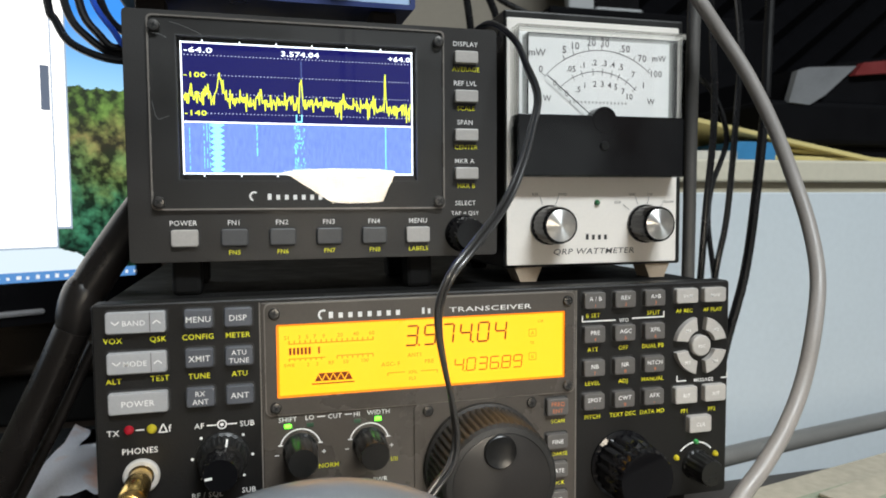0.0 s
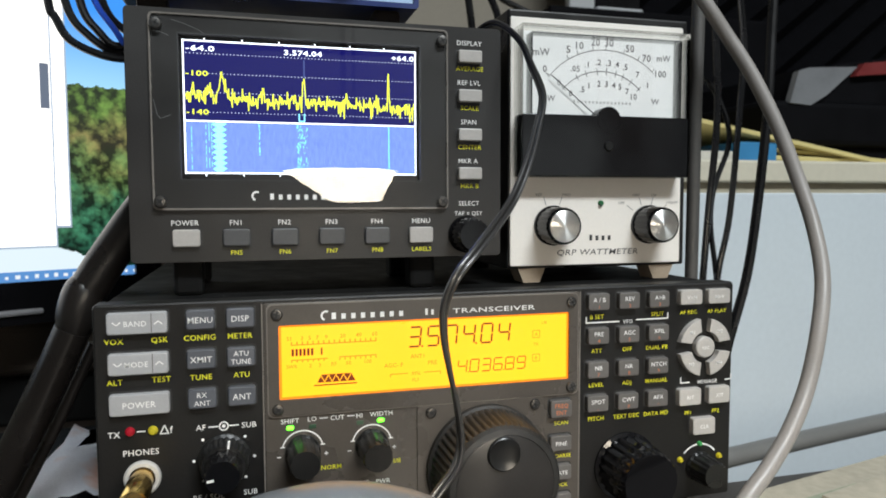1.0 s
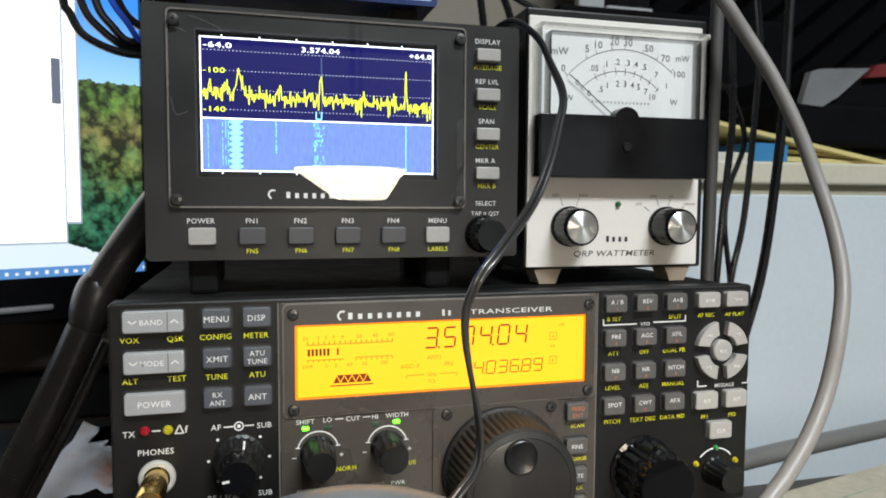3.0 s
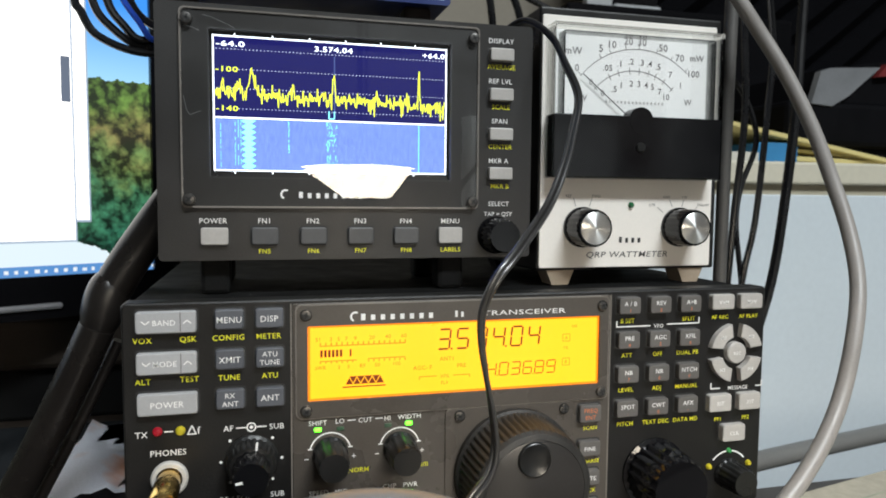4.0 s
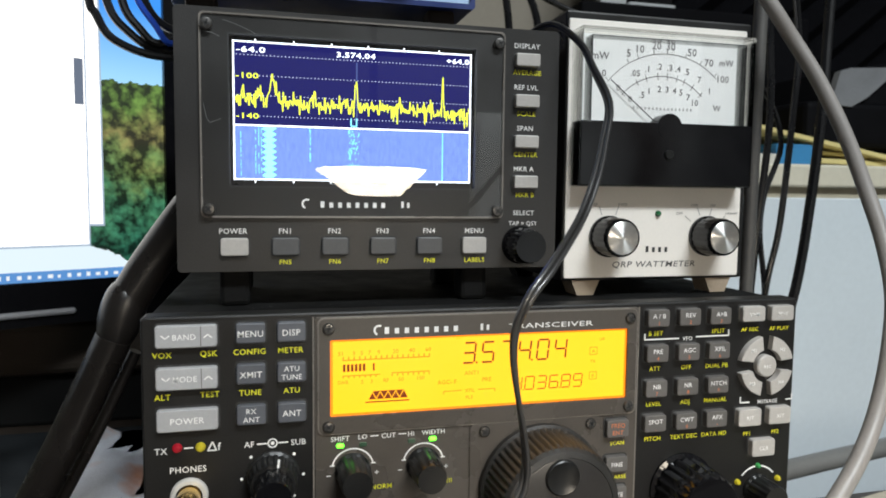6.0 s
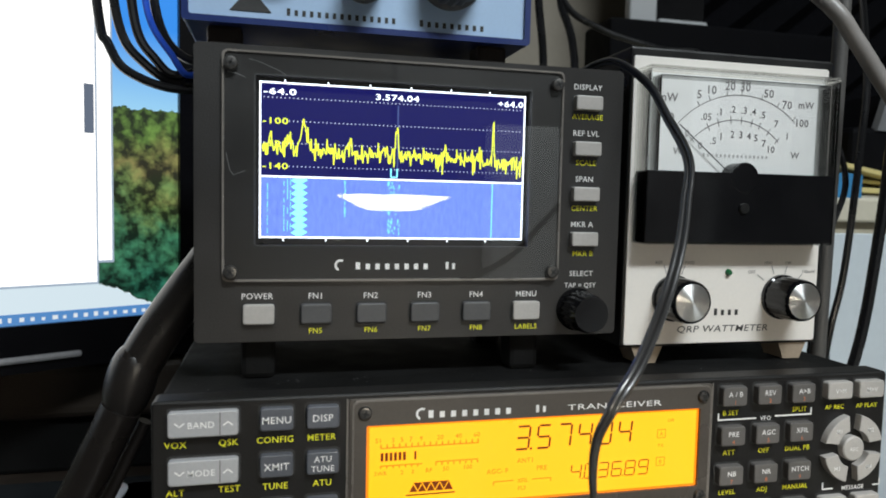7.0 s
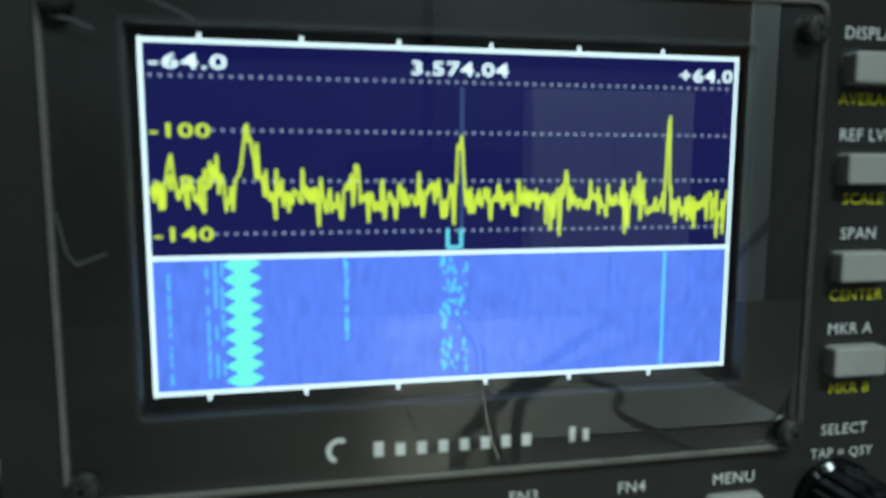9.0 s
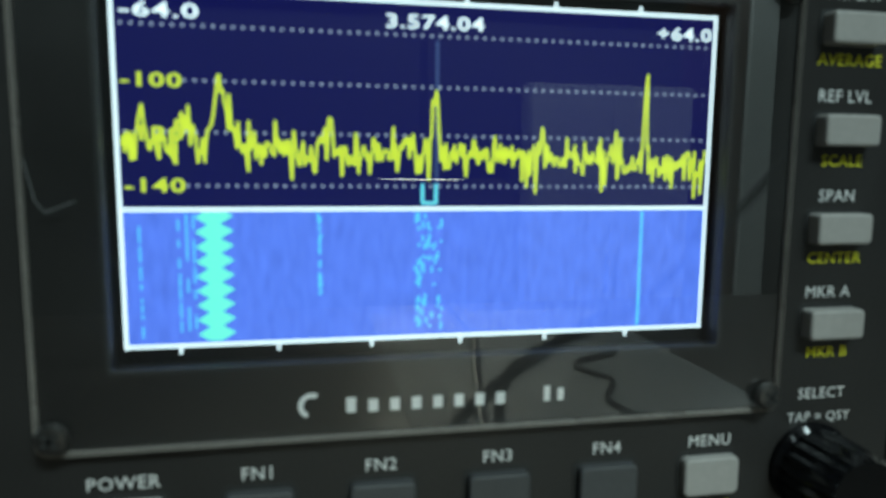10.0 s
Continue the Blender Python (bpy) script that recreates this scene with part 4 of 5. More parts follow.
part("legend", lettering("QRP WATTMETER", 90.6, 131.5, 3.0, W - 0.15, 43, lean=0.2), mat("charcoal_ink", (0.09, 0.088, 0.085), 0.6, vary=0.15), meter)
part("model_mark", bars(91.4, 138.2, 13.0, 2.8, 4, W - 0.15), BLACK_INK, meter)
bm = bmesh.new()
for text, x, z in (("REF", 59.6, 158.7), ("FWD", 73.6, 158.7), ("OFF", 102.7, 154.8), ("10W", 110.6, 158.6), ("1W", 120.4, 158.6), ("100mW", 130.6, 155.0)):
    lettering(text, x, z, 1.5, W - 0.15, bm=bm)
part("legend", bm, GREY_INK, meter)
bm = bmesh.new()
for a, b in (((62.0, 157.6), (63.2, 153.8)), ((71.4, 157.6), (70.0, 153.8)), ((105.6, 153.6), (108.8, 151.2)), ((112.2, 157.4), (113.6, 153.8)), ((119.8, 157.4), (118.8, 153.8)), ((127.4, 153.8), (125.2, 151.6))):
    strip(a, b, 0.3, W - 0.15, bm)
part("scale_ticks", bm, GREY_INK, meter)

# ---- small blue radio on top of the analyzer ----
SKY_PAINT = mat("light_blue_enamel", (0.42, 0.58, 0.80), 0.4, vary=0.04)
COBALT = mat("cobalt_enamel", (0.016, 0.034, 0.15), 0.35, vary=0.1)
B = 32.0
blue = thing("small_blue_radio", (-58, 80, 232), "small dark blue radio with pale blue front, on the analyzer", "radio")
part("case", box(-121.5, 3.2, B + 1.5, B + 105, 241.0, 297, 1.2), COBALT, blue, "dark blue case")
part("front_panel", prism(rounded(-119.6, 1.4, 242.8, 295, 0.8, 2), B, B + 2, 0.3), SKY_PAINT, blue, "pale blue front panel")
part("case_rim", ring_plate(rounded(-121.6, 3.3, 240.8, 297.2, 1.5), rounded(-119.4, 1.2, 243.0, 294.8, 1.0), B - 1.5, B + 3), COBALT, blue)
for x in (-108, -10):
    for y in (B + 10, B + 80):
        part("foot", box(x - 6, x + 6, y - 6, y + 6, 231.5, 241.2, 1.5), mat("brown_rubber", (0.035, 0.026, 0.022), 0.6, spec=0.2), blue)
part("maker_name", bars(-67.5, 246.4, 40, 2.4, 15, B - 0.15), BLACK_INK, blue)
part("model_mark", bars(-27.0, 246.2, 26, 2.4, 9, B - 0.15), BLACK_INK, blue)
part("mountain_mark", prism([(-106, 245.5), (-92, 245.5), (-95, 249), (-99, 253), (-103, 249)], B - 0.3, B), BLACK_INK, blue)
SLATE_KNOB = mat("grey_knob", (0.10, 0.11, 0.12), 0.4, vary=0.1)
for x, z, r in ((-28, 264, 11.5), (-60, 259, 7.0), (-88, 270, 7.0)):
    pointer_knob(x, z, r, 14, blue, SLATE_KNOB, plane=B, label="grey plastic knob")

# ---- cables ----
CORD = mat("black_cord_jacket", (0.007, 0.007, 0.008), 0.28, vary=0.2, rough_vary=0.08)
SHINY_CORD = mat("shiny_cord_jacket", (0.026, 0.025, 0.025), 0.34, vary=0.2, rough_vary=0.05, spec=0.9, coat=0.8)
COAX = mat("grey_cable_jacket", (0.27, 0.25, 0.235), 0.42, vary=0.08, blotch=60)
way = [(34, 75, 231.5), (38, 58, 238), (41.0, 36, 238.5), (44.0, 14, 226.5), (44.3, 0, 212.6), (41.8, -18, 196.9), (35.3, -28, 182.5), (27.6, -38, 169.1), (17.4, -48, 154.8), (0.5, -65, 141.2), (-8.7, -70, 132.2), (-12.0, -68, 123.1), (-11.9, -66, 113.7), (-9.4, -63, 102.2), (-5.6, -59, 87.7), (-3.8, -57, 75.4), (-5.7, -57, 66), (-12.9, -58, 57.5), (-32, -66, 38), (-60, -90, 12), (-90, -130, 3)]
cord = thing("twin_cord", (-90, -130, 0), "thin black two-core cord hanging down in front of the radios", "cable")
for s in (0, math.pi):
    part("core", tube(way, 0.92, 12, 10, offset=0.9 if s == 0 else -0.9, spin=0.035), SHINY_CORD, cord, smooth=True)
way = [(120, 60, 300), (135.0, 30, 268), (144.6, 25, 253.4), (155.6, 22, 237.1), (165.9, 16, 217.4), (174.6, 8, 192.3), (179.7, 0, 167.7), (181.0, -10, 143.8), (177.4, -20, 121.3), (168.8, -28, 100), (158.1, -34, 77.2), (144.6, -40, 60.6), (129.7, -45, 47.2), (112, -51, 35), (80, -70, 14), (40, -110, 4.5)]
lone("coaxial_cable", tube(way, 3.4, 16, 8), COAX, "thick grey coaxial cable curving down beside the radios", "cable", smooth=True, base=(40, -110, 0))
for n, (pts, r) in enumerate((([(212, 112, 330), (213, 110, 282), (217, 110, 212), (212, 110, 150), (209, 110, 107), (206, 112, 40), (204, 115, -60)], 2.2),
                              ([(228, 114, 330), (237, 112, 260), (234, 110, 219), (228, 110, 147), (220, 110, 107), (214, 112, 40), (212, 114, -60)], 2.0),
                              ([(262, 114, 330), (258, 112, 262), (255, 110, 217), (250, 110, 162), (242, 110, 106), (226, 112, 40), (218, 114, -60)], 3.1),
                              ([(205, 118, 240), (222, 118, 225), (231, 116, 196), (219, 114, 165), (216, 113, 140), (221, 112, 100), (226, 114, 30)], 1.7))):
    lone("hanging_cable", tube(pts, r, 10, 6), CORD, "black cable hanging behind the meter", "cable", "cables behind the meter", smooth=True, base=pts[-1])
for pts in ([(-172, 122, 300), (-167, 120, 257), (-164, 120, 249), (-156, 120, 237), (-134, 120, 230), (-105, 122, 236), (-90, 130, 262)], [(-166, 126, 300), (-160, 124, 258), (-150, 122, 242), (-133, 120, 233), (-104, 120, 240), (-95, 130, 270)], [(-156, 118, 300), (-152, 118, 258), (-144, 118, 243), (-133, 118, 236), (-110, 118, 250), (-104, 128, 290)], [(-148, 124, 300), (-143, 120, 262), (-134, 118, 246), (-122, 118, 246), (-112, 124, 280)]):
    lone("looped_cable", tube(pts, 2.1, 10, 8), CORD, "coiled black cable hanging in front of the monitor", "cable", "coil of cables by the monitor", smooth=True, base=pts[-1])
BLUE_CORD = mat("blue_cable_jacket", (0.02, 0.10, 0.65), 0.35, vary=0.1)
lone("network_cable", tube([(-150, 116, 300), (-146, 114, 262), (-136, 114, 244), (-128, 116, 236), (-112, 124, 250)], 1.5, 10, 8), BLUE_CORD, "thin bright blue cable among the coil", "cable", smooth=True, base=(-112, 124, 250))

# ---- monitor ----
MON = Matrix.Translation((-0.197, 0.232, 0)) @ Matrix.Rotation(radians(28), 4, "Z")
monitor = new("monitor")
monitor.matrix_world = Matrix.Translation((-0.32, 0.23, 0)) @ Matrix.Rotation(radians(28), 4, "Z")
tagged(monitor, "black flat monitor showing a white window over forest wallpaper", "monitor")


def on_monitor(bm):
    bm.transform(Matrix.Scale(1000, 4) @ MON @ Matrix.Scale(0.001, 4))
    return bm


def wallpaper():
    """Sky over a wooded hill, as a lit picture on the screen."""
    m = bpy.data.materials.new("wallpaper")
    m.use_nodes = True
    nt = m.node_tree
    b = nt.nodes["Principled BSDF"]
    b.inputs["Base Color"].default_value, b.inputs["Roughness"].default_value = (0.01, 0.01, 0.01, 1), 0.5
    coord, sep, n1, n2 = (nt.nodes.new(k) for k in ("ShaderNodeTexCoord", "ShaderNodeSeparateXYZ", "ShaderNodeTexNoise", "ShaderNodeTexNoise"))
    nt.links.new(coord.outputs["Object"], sep.inputs[0])
    for n, s, d in ((n1, 95, 9), (n2, 38, 5)):
        nt.links.new(coord.outputs["Object"], n.inputs["Vector"])
        n.inputs["Scale"].default_value, n.inputs["Detail"].default_value, n.inputs["Roughness"].default_value = s, d, 0.62
    height = nt.nodes.new("ShaderNodeMapRange")
    height.inputs["From Min"].default_value, height.inputs["From Max"].default_value = 0.105, 0.232
    wander = nt.nodes.new("ShaderNodeMath")
    wander.operation = "MULTIPLY_ADD"
    wander.inputs[1].default_value = 0.09
    lower = nt.nodes.new("ShaderNodeMath")
    lower.operation = "SUBTRACT"
    lower.inputs[1].default_value = 0.045
    nt.links.new(n2.outputs["Fac"], wander.inputs[0])
    nt.links.new(sep.outputs["Z"], lower.inputs[0])
    nt.links.new(lower.outputs[0], wander.inputs[2])
    nt.links.new(wander.outputs[0], height.inputs["Value"])
    hues = nt.nodes.new("ShaderNodeValToRGB")
    for p in (0.35, 0.62, 0.8):
        hues.color_ramp.elements.new(p)
    for e, (p, c) in zip(hues.color_ramp.elements, ((0.05, (0.014, 0.095, 0.062, 1)), (0.40, (0.035, 0.125, 0.060, 1)), (0.60, (0.10, 0.155, 0.045, 1)), (0.74, (0.15, 0.135, 0.045, 1)), (0.95, (0.085, 0.16, 0.03, 1)))):
        e.position, e.color = p, c
    nt.links.new(height.outputs[0], hues.inputs[0])
    dapple = nt.nodes.new("ShaderNodeMapRange")
    for key_name, value in (("From Min", 0.36), ("From Max", 0.66), ("To Min", 0.15), ("To Max", 2.1)):
        dapple.inputs[key_name].default_value = value
    clump, gaps = nt.nodes.new("ShaderNodeTexVoronoi"), nt.nodes.new("ShaderNodeMath")
    clump.inputs["Scale"].default_value, clump.inputs["Detail"].default_value = 150, 2
    gaps.operation = "MULTIPLY_ADD"
    gaps.inputs[1].default_value = -0.28
    lifted = nt.nodes.new("ShaderNodeMath")
    lifted.inputs[1].default_value = 0.22
    nt.links.new(coord.outputs["Object"], clump.inputs["Vector"])
    nt.links.new(clump.outputs["Distance"], gaps.inputs[0])
    nt.links.new(n1.outputs["Fac"], lifted.inputs[0])
    nt.links.new(lifted.outputs[0], gaps.inputs[2])
    nt.links.new(gaps.outputs[0], dapple.inputs["Value"])
    trees = nt.nodes.new("ShaderNodeVectorMath")
    trees.operation = "SCALE"
    nt.links.new(hues.outputs[0], trees.inputs[0])
    nt.links.new(dapple.outputs[0], trees.inputs["Scale"])
    sky = nt.nodes.new("ShaderNodeValToRGB")
    sky.color_ramp.elements[0].position, sky.color_ramp.elements[0].color = 0.0, (0.42, 0.78, 1.0, 1)
    sky.color_ramp.elements[1].position, sky.color_ramp.elements[1].color = 1.0, (0.03, 0.30, 0.95, 1)
    rise = nt.nodes.new("ShaderNodeMapRange")
    rise.inputs["From Min"].default_value, rise.inputs["From Max"].default_value = 0.225, 0.285
    nt.links.new(sep.outputs["Z"], rise.inputs["Value"])
    nt.links.new(rise.outputs[0], sky.inputs[0])
    edge = nt.nodes.new("ShaderNodeMath")
    edge.operation = "MULTIPLY_ADD"
    edge.inputs[1].default_value, edge.inputs[2].default_value = 0.05, 0.208
    nt.links.new(n2.outputs["Fac"], edge.inputs[0])
    over = nt.nodes.new("ShaderNodeMath")
    over.operation = "GREATER_THAN"
    nt.links.new(sep.outputs["Z"], over.inputs[0])
    nt.links.new(edge.outputs[0], over.inputs[1])
    mix = nt.nodes.new("ShaderNodeMix")
    mix.data_type = "RGBA"
    nt.links.new(over.outputs[0], mix.inputs["Factor"])
    nt.links.new(trees.outputs[0], mix.inputs["A"])
    nt.links.new(sky.outputs[0], mix.inputs["B"])
    foam = nt.nodes.new("ShaderNodeMath")
    foam.operation = "MULTIPLY_ADD"
    slope = nt.nodes.new("ShaderNodeMath")
    slope.operation = "MULTIPLY_ADD"
    slope.inputs[1].default_value, slope.inputs[2].default_value = -0.65, 0.187
    nt.links.new(sep.outputs["X"], slope.inputs[0])
    foam.inputs[1].default_value = 0.03
    nt.links.new(n2.outputs["Fac"], foam.inputs[0])
    nt.links.new(slope.outputs[0], foam.inputs[2])
    under = nt.nodes.new("ShaderNodeMath")
    under.operation = "LESS_THAN"
    nt.links.new(sep.outputs["Z"], under.inputs[0])
    nt.links.new(foam.outputs[0], under.inputs[1])
    mix2 = nt.nodes.new("ShaderNodeMix")
    mix2.data_type = "RGBA"
    mix2.inputs["B"].default_value = (0.75, 0.88, 0.95, 1)
    nt.links.new(under.outputs[0], mix2.inputs["Factor"])
    nt.links.new(mix.outputs["Result"], mix2.inputs["A"])
    nt.links.new(mix2.outputs["Result"], b.inputs["Emission Color"])
    b.inputs["Emission Strength"].default_value = 1.0
    return m


part("housing", on_monitor(box(-465, 69, 2, 40, 78, 400, 6)), GLOSS_BLACK, monitor, "glossy black housing")
part("bezel", on_monitor(ring_plate(rounded(-465, 69, 78, 400, 5), rounded(-447, 51, 105.5, 384, 0.5), -3, 3)), GLOSS_BLACK, monitor)
# the highlight along the chin, made as a strip of paler colour
part("chin_highlight", on_monitor(box(-465, -8, -5.5, 0, 84, 88, 1.8)), mat("chin_sheen", (0.22, 0.22, 0.23), 0.18, vary=0.2), monitor)
display = part("screen", on_monitor(box(-448, 52, 0.5, 3, 104.5, 385)), wallpaper(), monitor, "lit screen showing a forest picture")
part("taskbar", on_monitor(box(-447, 51, 0.1, 0.5, 105.5, 111.8)), glow("taskbar_blue", (0.10, 0.28, 0.62), 1.0), display)
bm = bmesh.new()
for k in range(26):
    box(-90 + 5.6 * k, -90 + 5.6 * k + rng.uniform(1.5, 3.2), -0.05, 0.1, 107.2, 107.2 + rng.uniform(1.8, 2.8), bm=bm)
part("taskbar_icons", on_monitor(bm), glow("icon_white", (0.8, 0.85, 0.9), 1.0), display)
WINDOW_WHITE, WINDOW_GREY = glow("window_white", (1.0, 0.99, 0.96), 1.7), glow("window_border", (0.45, 0.55, 0.68), 0.9)
back = part("rear_window", on_monitor(box(-300, 11.5, -0.1, 0.4, 139.5, 380)), WINDOW_GREY, display)
part("page", on_monitor(box(-298, 10.3, -0.2, -0.1, 141, 378)), WINDOW_WHITE, back)
front = part("front_window", on_monitor(box(-300, 2.6, -0.4, -0.2, 126.6, 380)), WINDOW_GREY, display)
part("page", on_monitor(box(-298, 1.5, -0.5, -0.4, 128, 378)), WINDOW_WHITE, front)
part("scroll_thumb", on_monitor(box(-4.6, 0.8, -0.6, -0.5, 217, 246)), glow("scroll_grey", (0.18, 0.22, 0.30), 0.8), front)
part("stand_neck", on_monitor(box(-230, -150, 40, 70, 10, 200, 6)), BLACK, monitor)
part("stand_foot", on_monitor(box(-300, -80, -20, 150, 0, 12, 4)), BLACK, monitor)

# ---- boom arm beside the transceiver ----
ARM_BLACK = mat("worn_black_arm", (0.012, 0.010, 0.009), 0.30, spec=0.45, bump=0.15, grain=700, vary=0.3)
arm = thing("boom_arm", (-200, 70, 0), "black jointed boom arm standing between the monitor and the radios", "arm")
part("upper_arm", tube([(-143, 60, 113), (-131, 62, 133), (-112, 66, 160), (-92, 120, 190)], 8.5, 16, 6), ARM_BLACK, arm, smooth=True)
part("joint", tube([(-147, 58, 98), (-145, 59, 106), (-142, 60, 116), (-139, 61, 121)], lambda t: 9.2 * math.sin(math.pi * (0.16 + 0.68 * t)) ** 0.5, 18, 6), ARM_BLACK, arm, "bulky black joint", smooth=True)
part("lower_arm", tube([(-147, 58, 100), (-160, 60, 72), (-174, 61, 43), (-196, 66, 2)], 7.5, 16, 6), ARM_BLACK, arm, smooth=True)
part("tension_rod", tube([(-140, 66, 92), (-153, 68, 64), (-166, 69, 38), (-184, 72, 4)], 2.6, 12, 6), ARM_BLACK, arm, smooth=True)
part("clamp", box(-222, -182, 45, 92, 0, 14, 4), BLACK, arm)

# ---- things on the cabinet and beyond ----
FOAM = mat("black_foam", (0.004, 0.004, 0.005), 0.9, spec=0.05, bump=1.0, grain=300, vary=0.4)
foam = thing("acoustic_panel", (800, 660, 191), "black ridged foam panel standing behind the cabinet", "panel")
part("backing", box(390, 1250, 648, 680, 191, 900, 3), FOAM, foam)
for k in range(22):
    a, c, pts = math.radians(38), 191 - 640 + 56 * k, []
    for x in (390 + 4, 1250 - 4):
        z = c + (x - 390) * math.tan(a)
        pts.append((x, z) if 195 <= z <= 896 else (390 + (min(max(z, 195), 896) - c) / math.tan(a), min(max(z, 195), 896)))
    (ax, az), (bx, bz) = pts
    if bx - ax > 30:
        bm, n = bmesh.new(), Vector((-math.sin(a), math.cos(a))) * 19
        ends = [[bm.verts.new(v) for v in ((x - n.x, 648, z - n.y), (x, 626, z), (x + n.x, 648, z + n.y))] for x, z in ((ax, az), (bx, bz))]
        for m in range(3):
            bm.faces.new((ends[0][m], ends[0][m - 1], ends[1][m - 1], ends[1][m]))
        for e in ends:
            bm.faces.new(e)
        part("ridge", bm, FOAM, foam)
MATT_BLACK = mat("matt_black_plastic", (0.004, 0.004, 0.005), 0.65, vary=0.3, spec=0.06)
printer = thing("black_machine", (560, 430, 191), "black boxy machine with pale grey cover, on the cabinet", "printer")
part("body", box(448, 900, 340, 620, 215, 262, 6), MATT_BLACK, printer)
part("base", box(455, 890, 350, 610, 191, 216, 3), MATT_BLACK, printer)
part("lid", prism([(478, 262), (900, 262), (900, 330), (600, 312), (492, 296)], 345, 600), MATT_BLACK, printer)
part("cover", prism([(474, 259), (500, 257), (520, 268), (560, 300), (496, 296), (484, 292)], 338, 346), mat("pale_grey_cover", (0.17, 0.175, 0.185), 0.4, vary=0.2), printer, "pale grey front cover")
part("red_patch", prism([(556, 290), (620, 296), (620, 310), (568, 304)], 337, 345), mat("dull_red", (0.16, 0.02, 0.02), 0.5), printer)
PAPER = mat("paper", (0.55, 0.53, 0.47), 0.8, vary=0.08, grain=300)
FOLDER = mat("yellow_folder", (0.62, 0.52, 0.22), 0.7, vary=0.15, blotch=12)
BLUE_BOX = mat("blue_card", (0.03, 0.20, 0.42), 0.6, vary=0.1)
lone("blue_carton", box(402, 449, 326, 420, 191.4, 216, 1), BLUE_BOX, "small blue card box on the cabinet", "box", base=(420, 370, 191))
for n, (cx, cz, w, tilt, thick) in enumerate(((478, 214.5, 262, 9.6, 4.5), (520, 199.0, 200, 1.5, 5.0), (530, 204.5, 190, 4.0, 3.5))):
    bm = box(-w / 2, w / 2, 0, 170, -thick / 2, thick / 2, 0.8)
    bm.transform(Matrix.Translation((cx, 322 + 6 * n, cz)) @ Matrix.Rotation(radians(tilt), 4, "Y"))
    lone("folder", bm, FOLDER, "worn yellow paper folder lying in a pile", "folder", "pile of folders")
for n, (x0, x1, z0, z1) in enumerate(((338, 392, 191.3, 205), (452, 560, 191.3, 196.5))):
    lone("paper_stack", box(x0, x1, 312 + 20 * n, 430, z0, z1, 0.8), PAPER, "short stack of loose white papers on the cabinet", "papers", "pile of folders", base=(x0, 360, 191))
lone("support_pole", tube([(158, 52, -28), (157, 48, 120), (155, 44, 230), (160, 46, 420)], 3.4, 14, 6), mat("grey_pole_paint", (0.12, 0.115, 0.11), 0.45, 0.3), "thin grey pole rising behind the meter", "pole", smooth=True, base=(158, 52, -28))
rail = thing("grey_rail", (480, 140, -740), "grey plastic rail on posts along the back of the desk", "rail")
RAIL_GREY = mat("grey_rail_plastic", (0.15, 0.15, 0.145), 0.45, vary=0.12)
part("bar", tube([(186, 92, -10), (300, 114, -9), (480, 146, -8), (760, 200, -6)], 6.2, 16, 4), RAIL_GREY, rail, smooth=True)
for x, y, z in ((196, 94, -12), (740, 196, -8)):
    part("post", box(x - 6, x + 6, y - 5, y + 7, -740, z, 1.5), RAIL_GREY, rail)

# ---- papers on the desk ----
NEWSPRINT = mat("newsprint", (0.42, 0.38, 0.30), 0.85, vary=0.18, grain=200, blotch=14)


def sheet(name, cx, cy, w, d, turn, z, label, lines, ink):
    ob = thing(name, (cx, cy, z), label, "papers", "papers on the desk", turn=turn)
    spin = Matrix.Translation((cx, cy, z)) @ Matrix.Rotation(radians(turn), 4, "Z")
    bm = box(-w / 2, w / 2, -d / 2, d / 2, 0, 1.2)
    bm.transform(spin)
    part("sheet", bm, NEWSPRINT, ob)
    for k in range(lines):
        bm = bmesh.new()
        x, y = -w * 0.4 + (k % 3) * w * 0.28, -d * 0.42 + (k // 3) * d * 0.17
        bm.faces.new([bm.verts.new(v) for v in ((x, y, 1.4), (x + w * 0.24, y, 1.4), (x + w * 0.24, y + d * 0.12, 1.4), (x, y + d * 0.12, 1.4))])
        bm.transform(spin)
        part("print_block", bm, ink, ob)
    return ob


GREEN_PRINT = mat("green_print", (0.30, 0.33, 0.24), 0.8, vary=0.25, grain=250)
for n, (cx, cy, turn) in enumerate(((290, -26, 12), (270, -96, 4), (330, -38, 14))):
    sheet("newspaper", cx, cy, 210, 150, turn, 0.2 + 1.5 * n, "folded newspaper sheet with pale green print on the desk", 15, GREEN_PRINT)

TISSUE = mat("printed_paper", (0.82, 0.84, 0.90), 0.75, vary=0.10, blotch=25)
nt = TISSUE.node_tree
blot, pick, mix = nt.nodes.new("ShaderNodeTexNoise"), nt.nodes.new("ShaderNodeValToRGB"), nt.nodes.new("ShaderNodeMix")
blot.inputs["Scale"].default_value, blot.inputs["Detail"].default_value = 22, 3
for place, e, colour in ((0.53, pick.color_ramp.elements[0], (1, 1, 1, 1)), (0.68, pick.color_ramp.elements[1], (0.85, 0.45, 0.28, 1))):
    e.position, e.color = place, colour
nt.links.new(nt.nodes["Texture Coordinate"].outputs["Object"], blot.inputs["Vector"])
nt.links.new(blot.outputs["Fac"], pick.inputs[0])
mix.data_type, mix.blend_type = "RGBA", "MULTIPLY"
mix.inputs["Factor"].default_value = 1.0
nt.links.new(nt.nodes["Principled BSDF"].inputs["Base Color"].links[0].from_socket, mix.inputs["A"])
nt.links.new(pick.outputs[0], mix.inputs["B"])
nt.links.new(mix.outputs["Result"], nt.nodes["Principled BSDF"].inputs["Base Color"])
bm = bmesh.new()
fold = random.Random(21)
rows = []
